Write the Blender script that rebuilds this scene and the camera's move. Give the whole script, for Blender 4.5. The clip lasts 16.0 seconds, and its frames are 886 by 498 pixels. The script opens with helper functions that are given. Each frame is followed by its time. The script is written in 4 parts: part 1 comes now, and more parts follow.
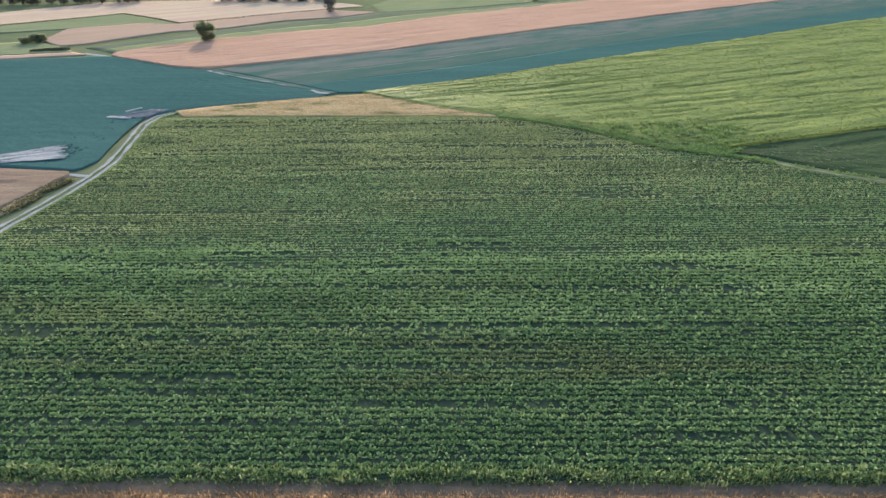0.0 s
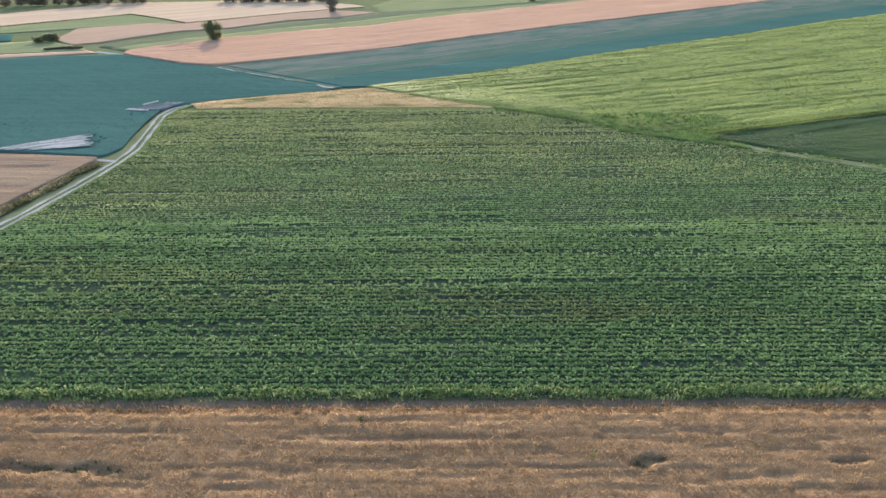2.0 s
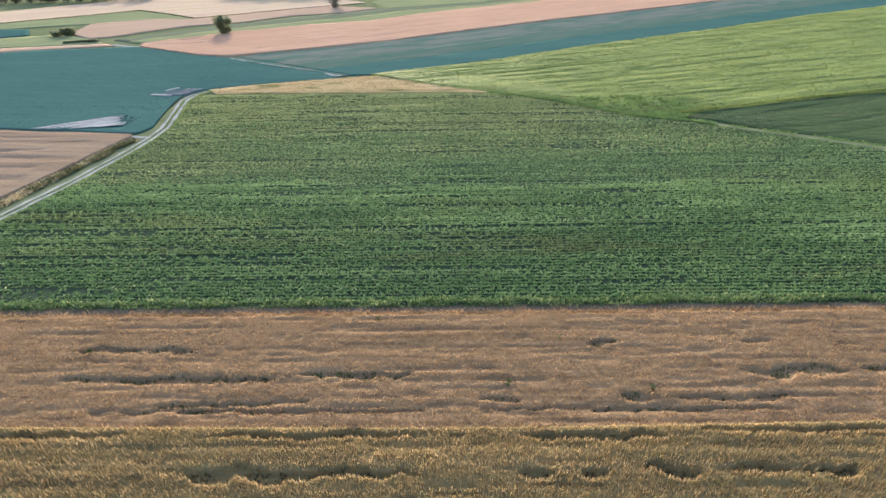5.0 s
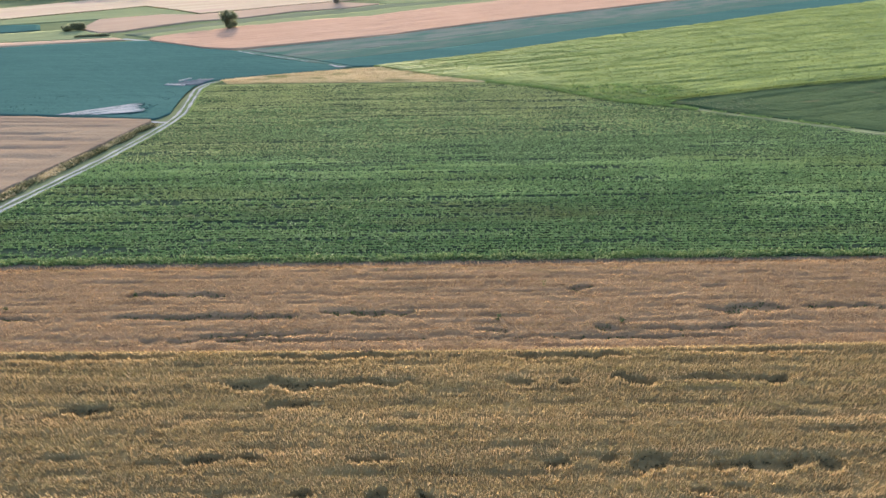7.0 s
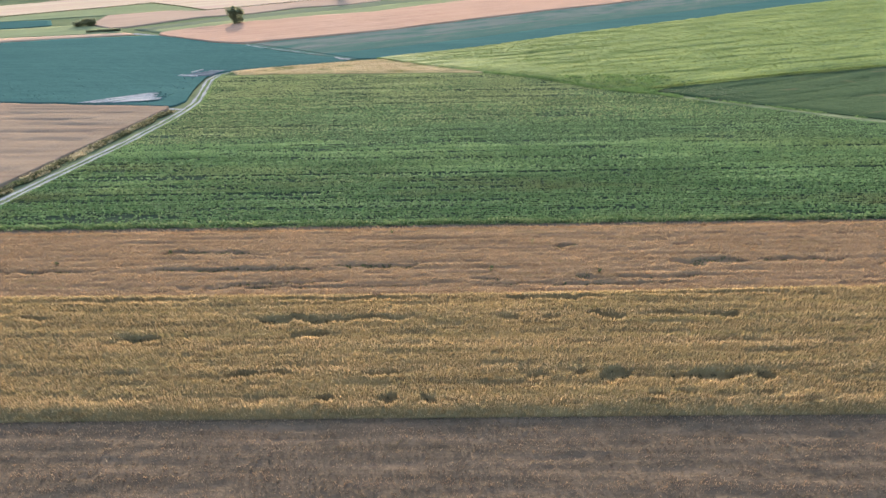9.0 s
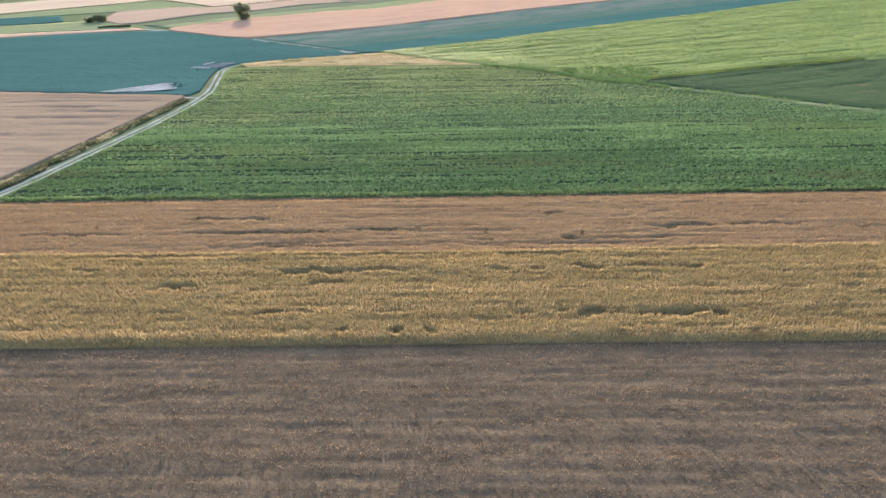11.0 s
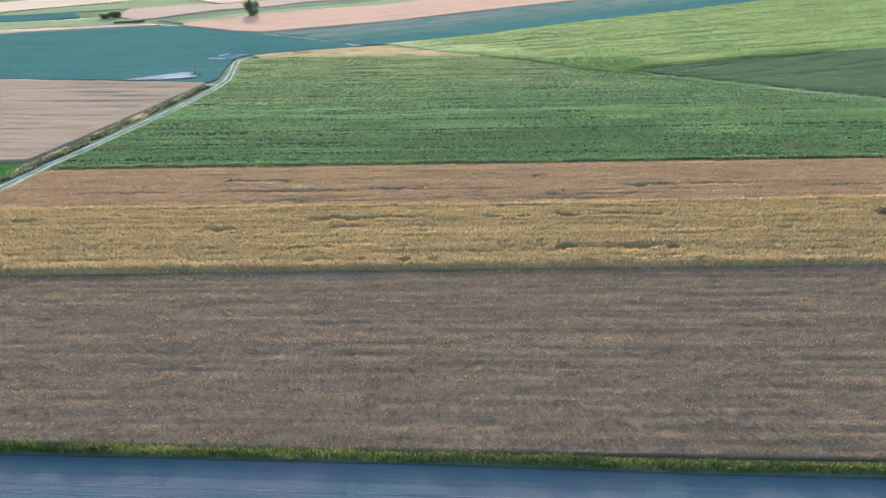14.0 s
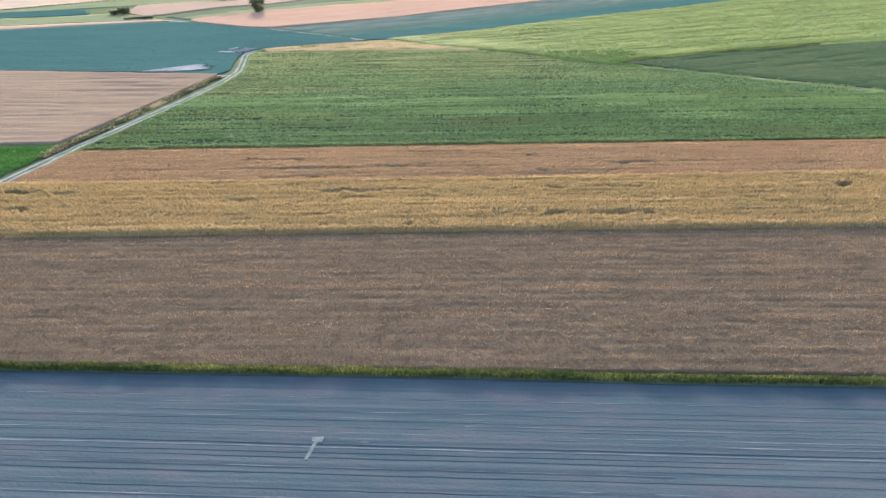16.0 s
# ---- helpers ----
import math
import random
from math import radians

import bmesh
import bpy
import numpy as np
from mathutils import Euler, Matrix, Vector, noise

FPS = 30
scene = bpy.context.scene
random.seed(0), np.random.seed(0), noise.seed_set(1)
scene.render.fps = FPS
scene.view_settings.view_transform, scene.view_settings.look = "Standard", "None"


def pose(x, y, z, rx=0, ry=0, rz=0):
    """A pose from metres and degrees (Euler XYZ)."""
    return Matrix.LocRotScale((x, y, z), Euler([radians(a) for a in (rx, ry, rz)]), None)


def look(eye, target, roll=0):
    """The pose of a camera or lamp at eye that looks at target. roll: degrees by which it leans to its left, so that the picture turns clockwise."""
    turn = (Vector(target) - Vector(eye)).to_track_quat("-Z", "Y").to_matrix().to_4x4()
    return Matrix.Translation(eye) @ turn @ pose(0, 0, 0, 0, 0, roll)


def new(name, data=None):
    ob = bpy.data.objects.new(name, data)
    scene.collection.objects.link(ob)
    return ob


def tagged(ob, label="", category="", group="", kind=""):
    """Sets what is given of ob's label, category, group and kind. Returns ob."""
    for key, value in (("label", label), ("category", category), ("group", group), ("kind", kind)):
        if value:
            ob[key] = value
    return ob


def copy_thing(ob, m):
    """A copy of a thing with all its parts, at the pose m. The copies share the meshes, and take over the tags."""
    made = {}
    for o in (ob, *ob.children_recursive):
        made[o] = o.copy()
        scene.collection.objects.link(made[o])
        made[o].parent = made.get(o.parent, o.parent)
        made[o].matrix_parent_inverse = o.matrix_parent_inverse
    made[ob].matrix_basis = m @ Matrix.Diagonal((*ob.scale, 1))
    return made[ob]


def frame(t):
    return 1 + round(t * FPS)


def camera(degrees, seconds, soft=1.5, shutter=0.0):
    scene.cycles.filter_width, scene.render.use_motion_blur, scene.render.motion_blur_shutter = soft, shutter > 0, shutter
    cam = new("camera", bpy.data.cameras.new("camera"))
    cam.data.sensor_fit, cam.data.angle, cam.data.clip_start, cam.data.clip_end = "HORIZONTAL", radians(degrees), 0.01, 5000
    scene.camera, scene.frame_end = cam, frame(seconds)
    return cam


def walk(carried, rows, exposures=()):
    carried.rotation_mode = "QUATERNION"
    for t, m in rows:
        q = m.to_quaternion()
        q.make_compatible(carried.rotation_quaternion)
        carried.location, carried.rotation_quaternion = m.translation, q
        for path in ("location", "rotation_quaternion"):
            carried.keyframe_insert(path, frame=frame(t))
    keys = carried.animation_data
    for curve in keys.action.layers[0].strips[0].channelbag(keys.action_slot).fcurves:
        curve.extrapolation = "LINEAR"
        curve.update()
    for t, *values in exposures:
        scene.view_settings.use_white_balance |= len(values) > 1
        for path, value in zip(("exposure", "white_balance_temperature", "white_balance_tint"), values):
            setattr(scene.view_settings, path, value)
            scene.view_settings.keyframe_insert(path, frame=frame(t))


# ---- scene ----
cam = camera(83.7, 16.0)
METRES, EYE, TILT, LEAN, TURN = 79.84, 40.0, 0.0, 0.0, 2.0
ROWS = [
    (0.0, 0.0, 0.0, 0.0, -0.7, -32.14, 1.12),
    (0.5, -0.0009, -0.0288, 0.0004, -0.72, -32.09, 1.16),
    (1.0, -0.002, -0.0585, 0.0009, -0.74, -32.04, 1.19),
    (1.5, -0.0026, -0.0887, 0.0018, -0.77, -32.02, 1.2),
    (2.0, -0.0034, -0.1194, 0.0018, -0.81, -31.99, 1.19),
    (2.5, -0.0037, -0.1502, 0.0023, -0.85, -32.01, 1.2),
    (3.0, -0.0044, -0.1816, 0.0026, -0.86, -32.03, 1.2),
    (3.5, -0.0052, -0.2133, 0.0031, -0.89, -32.07, 1.22),
    (4.0, -0.0058, -0.2453, 0.0032, -0.91, -32.08, 1.23),
    (6.5, -0.0088, -0.405, 0.0048, -1.02, -32.38, 1.26),
    (7.0, -0.0092, -0.4365, 0.0045, -1.02, -32.42, 1.26),
    (7.5, -0.0097, -0.4683, 0.0042, -1.02, -32.47, 1.25),
    (8.0, -0.01, -0.5, 0.004, -1.01, -32.51, 1.27),
    (8.5, -0.0106, -0.5317, 0.0038, -1.02, -32.52, 1.28),
    (9.0, -0.0107, -0.5627, 0.0036, -1.0, -32.58, 1.28),
    (11.5, -0.0129, -0.7198, 0.0026, -0.9, -32.66, 1.22),
    (12.0, -0.0134, -0.7513, 0.0028, -0.88, -32.66, 1.22),
    (12.5, -0.0139, -0.7826, 0.0027, -0.88, -32.65, 1.21),
    (13.0, -0.0143, -0.8117, 0.0025, -0.88, -32.65, 1.22),
    (13.5, -0.0147, -0.843, 0.0025, -0.85, -32.67, 1.22),
    (14.0, -0.0153, -0.8744, 0.0025, -0.86, -32.67, 1.22),
    (14.5, -0.016, -0.9054, 0.0021, -0.84, -32.67, 1.22),
    (15.0, -0.0169, -0.9369, 0.0022, -0.83, -32.72, 1.22),
    (15.5, -0.0171, -0.9688, 0.0027, -0.82, -32.77, 1.21),
    (16.0, -0.0178, -0.9998, 0.0023, -0.82, -32.78, 1.19),
]
walk(cam, [(t, pose(0, 0, EYE, TILT, LEAN, TURN) @ pose(METRES * x, METRES * y, METRES * z, 90 + pitch, roll, yaw)) for t, x, y, z, yaw, pitch, roll in ROWS],
     exposures=[(0.0, 1.64, 6450, 10), (2.0, 1.76, 6500, 10), (4.0, 1.84, 6520, 10), (8.0, 1.93, 6530, 11), (11.8, 2.03, 6370, 9), (13.0, 2.07, 6150, 6), (14.0, 2.09, 5980, 5), (14.5, 2.1, 6000, 6), (15.5, 2.11, 6280, 10), (16.0, 2.12, 6370, 12)])

# ---- light ----
SUN_FROM = Vector((-0.28, 0.96, 0.0)).normalized()
SUN_UP = radians(14)
world = bpy.data.worlds.new("sky")
scene.world = world
world.use_nodes = True
wn = world.node_tree
sky = wn.nodes.new("ShaderNodeTexSky")
sky.sky_type = "NISHITA"
sky.sun_disc = False
sky.sun_elevation = SUN_UP
sky.sun_rotation = math.atan2(SUN_FROM.x, SUN_FROM.y)
sky.dust_density = 2.0
wn.links.new(sky.outputs[0], wn.nodes["Background"].inputs[0])
wn.nodes["Background"].inputs[1].default_value = 0.15
sun_data = bpy.data.lights.new("sun", "SUN")
sun_data.energy = 2.4
sun_data.angle = radians(1.5)
sun_data.color = (1.0, 0.90, 0.77)
sun = new("sun", sun_data)
sun.matrix_world = look((SUN_FROM * math.cos(SUN_UP) + Vector((0, 0, math.sin(SUN_UP)))) * 300, (0, 0, 0))


# ---- mesh helpers ----
def value_noise(x, y, seed):
    """Smooth value noise between 0 and 1 on the unit lattice."""
    table = np.random.RandomState(seed).rand(256, 256)
    xi, yi = np.floor(x).astype(int), np.floor(y).astype(int)
    u, v = x - xi, y - yi
    u, v = u * u * (3 - 2 * u), v * v * (3 - 2 * v)
    a, b = table[xi % 256, yi % 256], table[(xi + 1) % 256, yi % 256]
    c, d = table[xi % 256, (yi + 1) % 256], table[(xi + 1) % 256, (yi + 1) % 256]
    return (a * (1 - u) + b * u) * (1 - v) + (c * (1 - u) + d * u) * v


def mesh_of(name, verts, faces, material, smooth=False):
    """A mesh from arrays of vertices and of faces with the same number of corners each."""
    me = bpy.data.meshes.new(name)
    verts, faces = np.asarray(verts, np.float32), np.asarray(faces, np.int32)
    count, corners = faces.shape
    me.vertices.add(len(verts))
    me.vertices.foreach_set("co", verts.ravel())
    me.loops.add(count * corners)
    me.loops.foreach_set("vertex_index", faces.ravel())
    me.polygons.add(count)
    me.polygons.foreach_set("loop_start", np.arange(count, dtype=np.int32) * corners)
    me.polygons.foreach_set("use_smooth", np.full(count, smooth))
    me.materials.append(material)
    me.update(calc_edges=True)
    return me


def part(name, data, parent, label=""):
    ob = new(name, data)
    ob.parent = parent
    return tagged(ob, label)


def resample(line, count):
    line = np.asarray(line, float)
    run = np.r_[0, np.cumsum(np.hypot(*np.diff(line, axis=0).T))]
    at = np.linspace(0, run[-1], count)
    return np.c_[np.interp(at, run, line[:, 0]), np.interp(at, run, line[:, 1])]


def inside(points, poly):
    x, y = points[:, 0], points[:, 1]
    hit = np.zeros(len(points), bool)
    for (xa, ya), (xb, yb) in zip(poly, [*poly[1:], poly[0]]):
        if ya != yb:
            hit ^= ((ya > y) != (yb > y)) & (x < (xb - xa) * (y - ya) / (yb - ya) + xa)
    return hit


def sheet(name, low, high, nu, nv, height, material, base=-0.05, soft=0.0):
    """A crop's closed upper surface between two edge lines, with sides that go down to the soil."""
    a, b = resample(low, nu), resample(high, nu)
    v = np.linspace(0, 1, nv)[:, None, None]
    grid = a * (1 - v) + b * v
    x, y = grid[..., 0], grid[..., 1]
    z = height(x, y)
    if soft:
        z = z * np.clip(0.15 + v[..., 0] / soft, 0, 1)
    top = np.stack([x, y, z], -1).reshape(-1, 3)
    ids = np.arange(nu * nv).reshape(nv, nu)
    quads = [np.stack([ids[:-1, :-1], ids[:-1, 1:], ids[1:, 1:], ids[1:, :-1]], -1).reshape(-1, 4)]
    rim = np.r_[ids[0, :-1], ids[:-1, -1], ids[-1, :0:-1], ids[:0:-1, 0]]
    foot = top[rim].copy()
    foot[:, 2] = base
    n = len(top) + np.arange(len(rim))
    quads.append(np.stack([rim, n, np.roll(n, -1), np.roll(rim, -1)], -1))
    return mesh_of(name, np.r_[top, foot], np.concatenate(quads), material, True)


def blades(name, points, z0, tall, wide, lean, material, seed):
    """One upright pointed blade at each point."""
    rs = np.random.RandomState(seed)
    n = len(points)
    turn, off = rs.normal(0, 0.5, n), rs.rand(n) * math.tau
    h = tall * (0.6 + 0.8 * rs.rand(n))
    side = np.c_[np.cos(turn), np.sin(turn)] * (wide * (0.6 + 0.8 * rs.rand(n)))[:, None] / 2
    tip = points + np.c_[np.cos(off), np.sin(off)] * (lean * h * rs.rand(n))[:, None]
    verts = np.stack([np.c_[points - side, z0], np.c_[points + side, z0], np.c_[tip, z0 + h]], 1)
    return mesh_of(name, verts.reshape(-1, 3), np.arange(3 * n).reshape(n, 3), material)


def leaves(name, centres, count, reach, rise, width, material, seed, squeeze=1.0):
    """A rosette of leaves round every centre (x, y, z): each leaf is a folded blade with four corners."""
    rs = np.random.RandomState(seed)
    n = len(centres)
    size = np.repeat(0.7 + 0.6 * rs.rand(n), count)
    c = np.repeat(centres, count, 0)
    m = n * count
    az = rs.rand(m) * math.tau
    out = reach * size * (0.55 + 0.6 * rs.rand(m))
    up = rise * size * (0.1 + 1.0 * rs.rand(m))
    d, s = np.c_[np.cos(az), np.sin(az) * squeeze], np.c_[-np.sin(az), np.cos(az)]
    half = (width * size * (0.7 + 0.6 * rs.rand(m)))[:, None] / 2
    droop = 0.55 + 0.6 * rs.rand(m)
    base = c + np.c_[d * 0.03, np.zeros(m)]
    mid = c[:, :2] + d * out[:, None] * 0.55
    tip = np.c_[c[:, :2] + d * out[:, None], c[:, 2] + up * droop]
    left = np.c_[mid + s * half, c[:, 2] + up * 0.9]
    right = np.c_[mid - s * half, c[:, 2] + up * 0.9]
    verts = np.stack([base, right, tip, left], 1).reshape(-1, 3)
    return mesh_of(name, verts, np.arange(4 * m).reshape(m, 4), material)


# ---- materials ----
def surface(name, colours, turn=0.0, band=(40.0, 1.2), patch=18.0, fine=0.5, mix=(0.4, 0.3, 0.2, 0.2),
            glow=0.0, rough=0.9, spec=0.0, bump=0.0, tint=None, tint_scale=14.0, tint_edge=(0.55, 0.7), stretch=3.0):
    """Colours run from dark to light over the sum of row bands, broad patches, fine grain and a chance for each piece."""
    m = bpy.data.materials.new(name)
    m.use_nodes = True
    nt = m.node_tree
    add, link = nt.nodes.new, nt.links.new
    bsdf = nt.nodes["Principled BSDF"]
    bsdf.inputs["Roughness"].default_value = rough
    bsdf.inputs["Specular IOR Level"].default_value = spec
    geo = add("ShaderNodeNewGeometry")

    def noise_at(sx, sy, detail, seed):
        mp = add("ShaderNodeMapping")
        mp.vector_type = "TEXTURE"
        mp.inputs["Rotation"].default_value = (0, 0, radians(turn))
        mp.inputs["Scale"].default_value = (sx, sy, max(sx, sy))
        mp.inputs["Location"].default_value = (seed * 13.7, seed * 7.1, 0)
        link(geo.outputs["Position"], mp.inputs["Vector"])
        nz = add("ShaderNodeTexNoise")
        nz.inputs["Scale"].default_value = 1.0
        nz.inputs["Detail"].default_value = detail
        nz.inputs["Roughness"].default_value = 0.6
        link(mp.outputs[0], nz.inputs["Vector"])
        return nz.outputs[0]

    fine_out = noise_at(fine * 1.6, fine, 3, 3)
    sources = (noise_at(band[0], band[1], 3, 1), noise_at(patch * stretch, patch, 4, 2), fine_out, geo.outputs["Random Per Island"])
    total = None
    for out, weight in zip(sources, mix):
        ma = add("ShaderNodeMath")
        ma.operation = "MULTIPLY_ADD"
        link(out, ma.inputs[0])
        ma.inputs[1].default_value = weight
        if total is None:
            ma.inputs[2].default_value = 0.5 - sum(mix) / 2
        else:
            link(total, ma.inputs[2])
        total = ma.outputs[0]
    ramp = add("ShaderNodeValToRGB")
    link(total, ramp.inputs[0])
    el = ramp.color_ramp.elements
    while len(el) < len(colours):
        el.new(0.5)
    for i, (e, c) in enumerate(zip(el, colours)):
        e.position = 0.3 + 0.4 * i / (len(colours) - 1)
        e.color = (*c, 1)
    colour = ramp.outputs[0]
    if tint:
        edge = add("ShaderNodeMapRange")
        edge.inputs["From Min"].default_value, edge.inputs["From Max"].default_value = tint_edge
        link(noise_at(tint_scale * stretch, tint_scale, 5, 5), edge.inputs["Value"])
        mx = add("ShaderNodeMix")
        mx.data_type = "RGBA"
        link(edge.outputs[0], mx.inputs["Factor"])
        link(colour, mx.inputs["A"])
        mx.inputs["B"].default_value = (*tint, 1)
        colour = mx.outputs["Result"]
    link(colour, bsdf.inputs["Base Color"])
    if bump:
        bp = add("ShaderNodeBump")
        bp.inputs["Strength"].default_value = 1.0
        bp.inputs["Distance"].default_value = bump
        link(fine_out, bp.inputs["Height"])
        link(bp.outputs[0], bsdf.inputs["Normal"])
    if glow:
        tr = add("ShaderNodeBsdfTranslucent")
        link(colour, tr.inputs["Color"])
        ms = add("ShaderNodeMixShader")
        ms.inputs[0].default_value = glow
        link(bsdf.outputs[0], ms.inputs[1])
        link(tr.outputs[0], ms.inputs[2])
        link(ms.outputs[0], nt.nodes["Material Output"].inputs[0])
    return m


M_GROUND = surface("meadow_ground", [(0.10, 0.125, 0.07), (0.145, 0.165, 0.095), (0.20, 0.21, 0.13)], band=(60, 14), patch=60, fine=2.0)
# Soil under the row crop, darkened to stand for shade between the plants.
M_SOIL_SHADE = surface("shaded_soil", [(0.031, 0.046, 0.031), (0.045, 0.064, 0.042), (0.066, 0.085, 0.053)], fine=0.4, bump=0.05)
M_BEET = surface("row_crop_leaf", [(0.078, 0.1508, 0.0603), (0.1227, 0.2101, 0.0832), (0.1643, 0.2579, 0.1019), (0.2236, 0.3224, 0.1352)], band=(60, 1.2), patch=5, stretch=7,
                 mix=(0.7, 0.5, 0.1, 0.3), glow=0.3, rough=0.6, spec=0.2, tint=(0.16, 0.165, 0.07), tint_scale=9, tint_edge=(0.54, 0.72))
M_BEET_RIPE = surface("ripening_row_crop_leaf", [(0.2099, 0.2507, 0.1166), (0.3032, 0.3498, 0.1574), (0.3964, 0.4431, 0.2041), (0.5247, 0.5597, 0.2798)], band=(60, 1.2), patch=5, stretch=7,
                      mix=(0.8, 0.55, 0.1, 0.12), glow=0.3, rough=0.7, spec=0.15, tint=(0.15, 0.22, 0.09), tint_scale=12, tint_edge=(0.55, 0.8))
# Weeds of the wheat hollows; shade among the stalks is put into their colour.
M_SHADE_WEED = surface("shade_dark_weed", [(0.065, 0.06, 0.036), (0.095, 0.09, 0.05), (0.15, 0.13, 0.07)], band=(3, 1), patch=1, fine=0.3, mix=(0.2, 0.3, 0.2, 0.5), glow=0.15)
M_BEET_MID = surface("greyer_row_crop_leaf", [(0.129, 0.205, 0.092), (0.192, 0.294, 0.127), (0.256, 0.367, 0.162), (0.352, 0.466, 0.221)], band=(60, 1.2), patch=5, stretch=7,
                     mix=(0.8, 0.55, 0.1, 0.14), glow=0.3, rough=0.7, spec=0.12, tint=(0.21, 0.245, 0.10), tint_scale=16, tint_edge=(0.48, 0.72))
M_STRAW = surface("ripe_barley", [(0.223, 0.141, 0.083), (0.319, 0.207, 0.120), (0.416, 0.275, 0.159), (0.512, 0.354, 0.217)], band=(30, 0.7), patch=3, fine=0.25,
                  mix=(0.75, 0.4, 0.2, 0.25), glow=0.25, bump=0.1, tint=(0.23, 0.185, 0.09), tint_scale=2, tint_edge=(0.58, 0.75), stretch=6)
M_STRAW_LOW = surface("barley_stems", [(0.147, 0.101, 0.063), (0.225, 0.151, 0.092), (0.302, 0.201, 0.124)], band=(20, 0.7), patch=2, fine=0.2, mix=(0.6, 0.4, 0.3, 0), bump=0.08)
M_WHEAT = surface("ripening_wheat", [(0.217, 0.158, 0.084), (0.300, 0.220, 0.113), (0.384, 0.280, 0.146), (0.468, 0.345, 0.185)], band=(40, 0.9), patch=3, fine=0.22,
                  mix=(0.6, 0.4, 0.2, 0.32), glow=0.36, tint=(0.225, 0.195, 0.09), tint_scale=1.3, tint_edge=(0.5, 0.76), stretch=24)
# Gold of the ripe rows; it also paints the backlit rims of hollows.
M_GOLD = surface("golden_and_backlit_ear", [(0.284, 0.199, 0.109), (0.375, 0.264, 0.145), (0.458, 0.326, 0.182), (0.531, 0.389, 0.228)], band=(20, 1.2), patch=2, fine=0.22, mix=(0.2, 0.4, 0.2, 0.4), glow=0.42)
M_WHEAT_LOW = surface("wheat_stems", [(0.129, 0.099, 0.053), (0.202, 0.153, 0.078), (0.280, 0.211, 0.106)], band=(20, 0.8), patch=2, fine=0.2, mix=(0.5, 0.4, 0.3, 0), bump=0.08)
M_BROWN = surface("dull_brown_cereal", [(0.110, 0.093, 0.067), (0.182, 0.143, 0.104), (0.280, 0.204, 0.145), (0.442, 0.312, 0.210)], band=(28, 0.9), patch=3, fine=0.22,
                  mix=(0.8, 0.45, 0.25, 0.22), glow=0.18, tint=(0.14, 0.115, 0.062), tint_scale=2.2, tint_edge=(0.56, 0.72), stretch=4)
M_BROWN_PALE = surface("paler_brown_cereal", [(0.285, 0.188, 0.119), (0.388, 0.252, 0.157), (0.490, 0.325, 0.204)], band=(20, 1.2), patch=2, fine=0.22, mix=(0.2, 0.4, 0.2, 0.3), glow=0.2)
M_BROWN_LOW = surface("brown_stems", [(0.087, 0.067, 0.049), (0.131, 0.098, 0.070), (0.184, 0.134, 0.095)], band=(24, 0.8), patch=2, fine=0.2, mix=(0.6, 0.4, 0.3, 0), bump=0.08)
# Grey tilled soil, with the blue of the sky light mixed into its colour.
M_TILLED = surface("sky_tinted_grey_soil", [(0.043, 0.067, 0.083), (0.053, 0.079, 0.097), (0.068, 0.094, 0.111), (0.102, 0.128, 0.145)], turn=-1.4, band=(60, 0.35), patch=5, fine=0.25,
                   mix=(0.6, 0.35, 0.15, 0.0), bump=0.04, stretch=4, tint=(0.088, 0.092, 0.112), tint_scale=2.4, tint_edge=(0.45, 0.7))
# Darker tone for some of the bare field's furrow lines.
M_TILLED_DARK = surface("darker_tilled_soil", [(0.042, 0.062, 0.077), (0.051, 0.072, 0.088), (0.064, 0.087, 0.104)], turn=-1.4, band=(20, 0.2), patch=3, fine=0.25, mix=(0.5, 0.4, 0.2, 0))
M_FURROW = surface("dry_combed_soil", [(0.075, 0.095, 0.115), (0.11, 0.128, 0.148), (0.18, 0.195, 0.21)], turn=-1.4, band=(9, 0.3), patch=3, fine=0.3, mix=(0.4, 0.6, 0.2, 0), bump=0.03)
M_SCUFF = surface("scuffed_dry_soil", [(0.098, 0.119, 0.131), (0.148, 0.168, 0.176), (0.213, 0.230, 0.234)], band=(2, 0.5), patch=0.8, fine=0.3, mix=(0.5, 0.5, 0.2, 0), bump=0.03)
M_PINK = surface("pale_ripe_wheat", [(0.29, 0.18, 0.13), (0.36, 0.23, 0.17), (0.42, 0.275, 0.205), (0.48, 0.335, 0.255)], turn=26, band=(60, 2.0), patch=14, fine=0.8,
                 mix=(0.4, 0.3, 0.15, 0), bump=0.15)
M_PINK_FLAT = surface("pale_cut_barley", [(0.156, 0.117, 0.090), (0.212, 0.155, 0.117), (0.248, 0.188, 0.140), (0.304, 0.235, 0.176)], turn=-2, band=(60, 1.2), patch=10, fine=0.5,
                      mix=(0.5, 0.3, 0.15, 0), bump=0.12)
M_PINK_FAR = surface("pale_stubble", [(0.27, 0.19, 0.15), (0.34, 0.25, 0.195), (0.41, 0.31, 0.245)], turn=33, band=(60, 2.5), patch=16, fine=1.0, mix=(0.4, 0.3, 0.1, 0), bump=0.1)
M_CREAM = surface("cream_stubble", [(0.353, 0.274, 0.200), (0.437, 0.349, 0.260), (0.521, 0.428, 0.326)], turn=35, band=(80, 4), patch=20, fine=1.2, mix=(0.7, 0.3, 0.1, 0), bump=0.08, tint=(0.42, 0.30, 0.25), tint_scale=7, tint_edge=(0.5, 0.6), stretch=9)
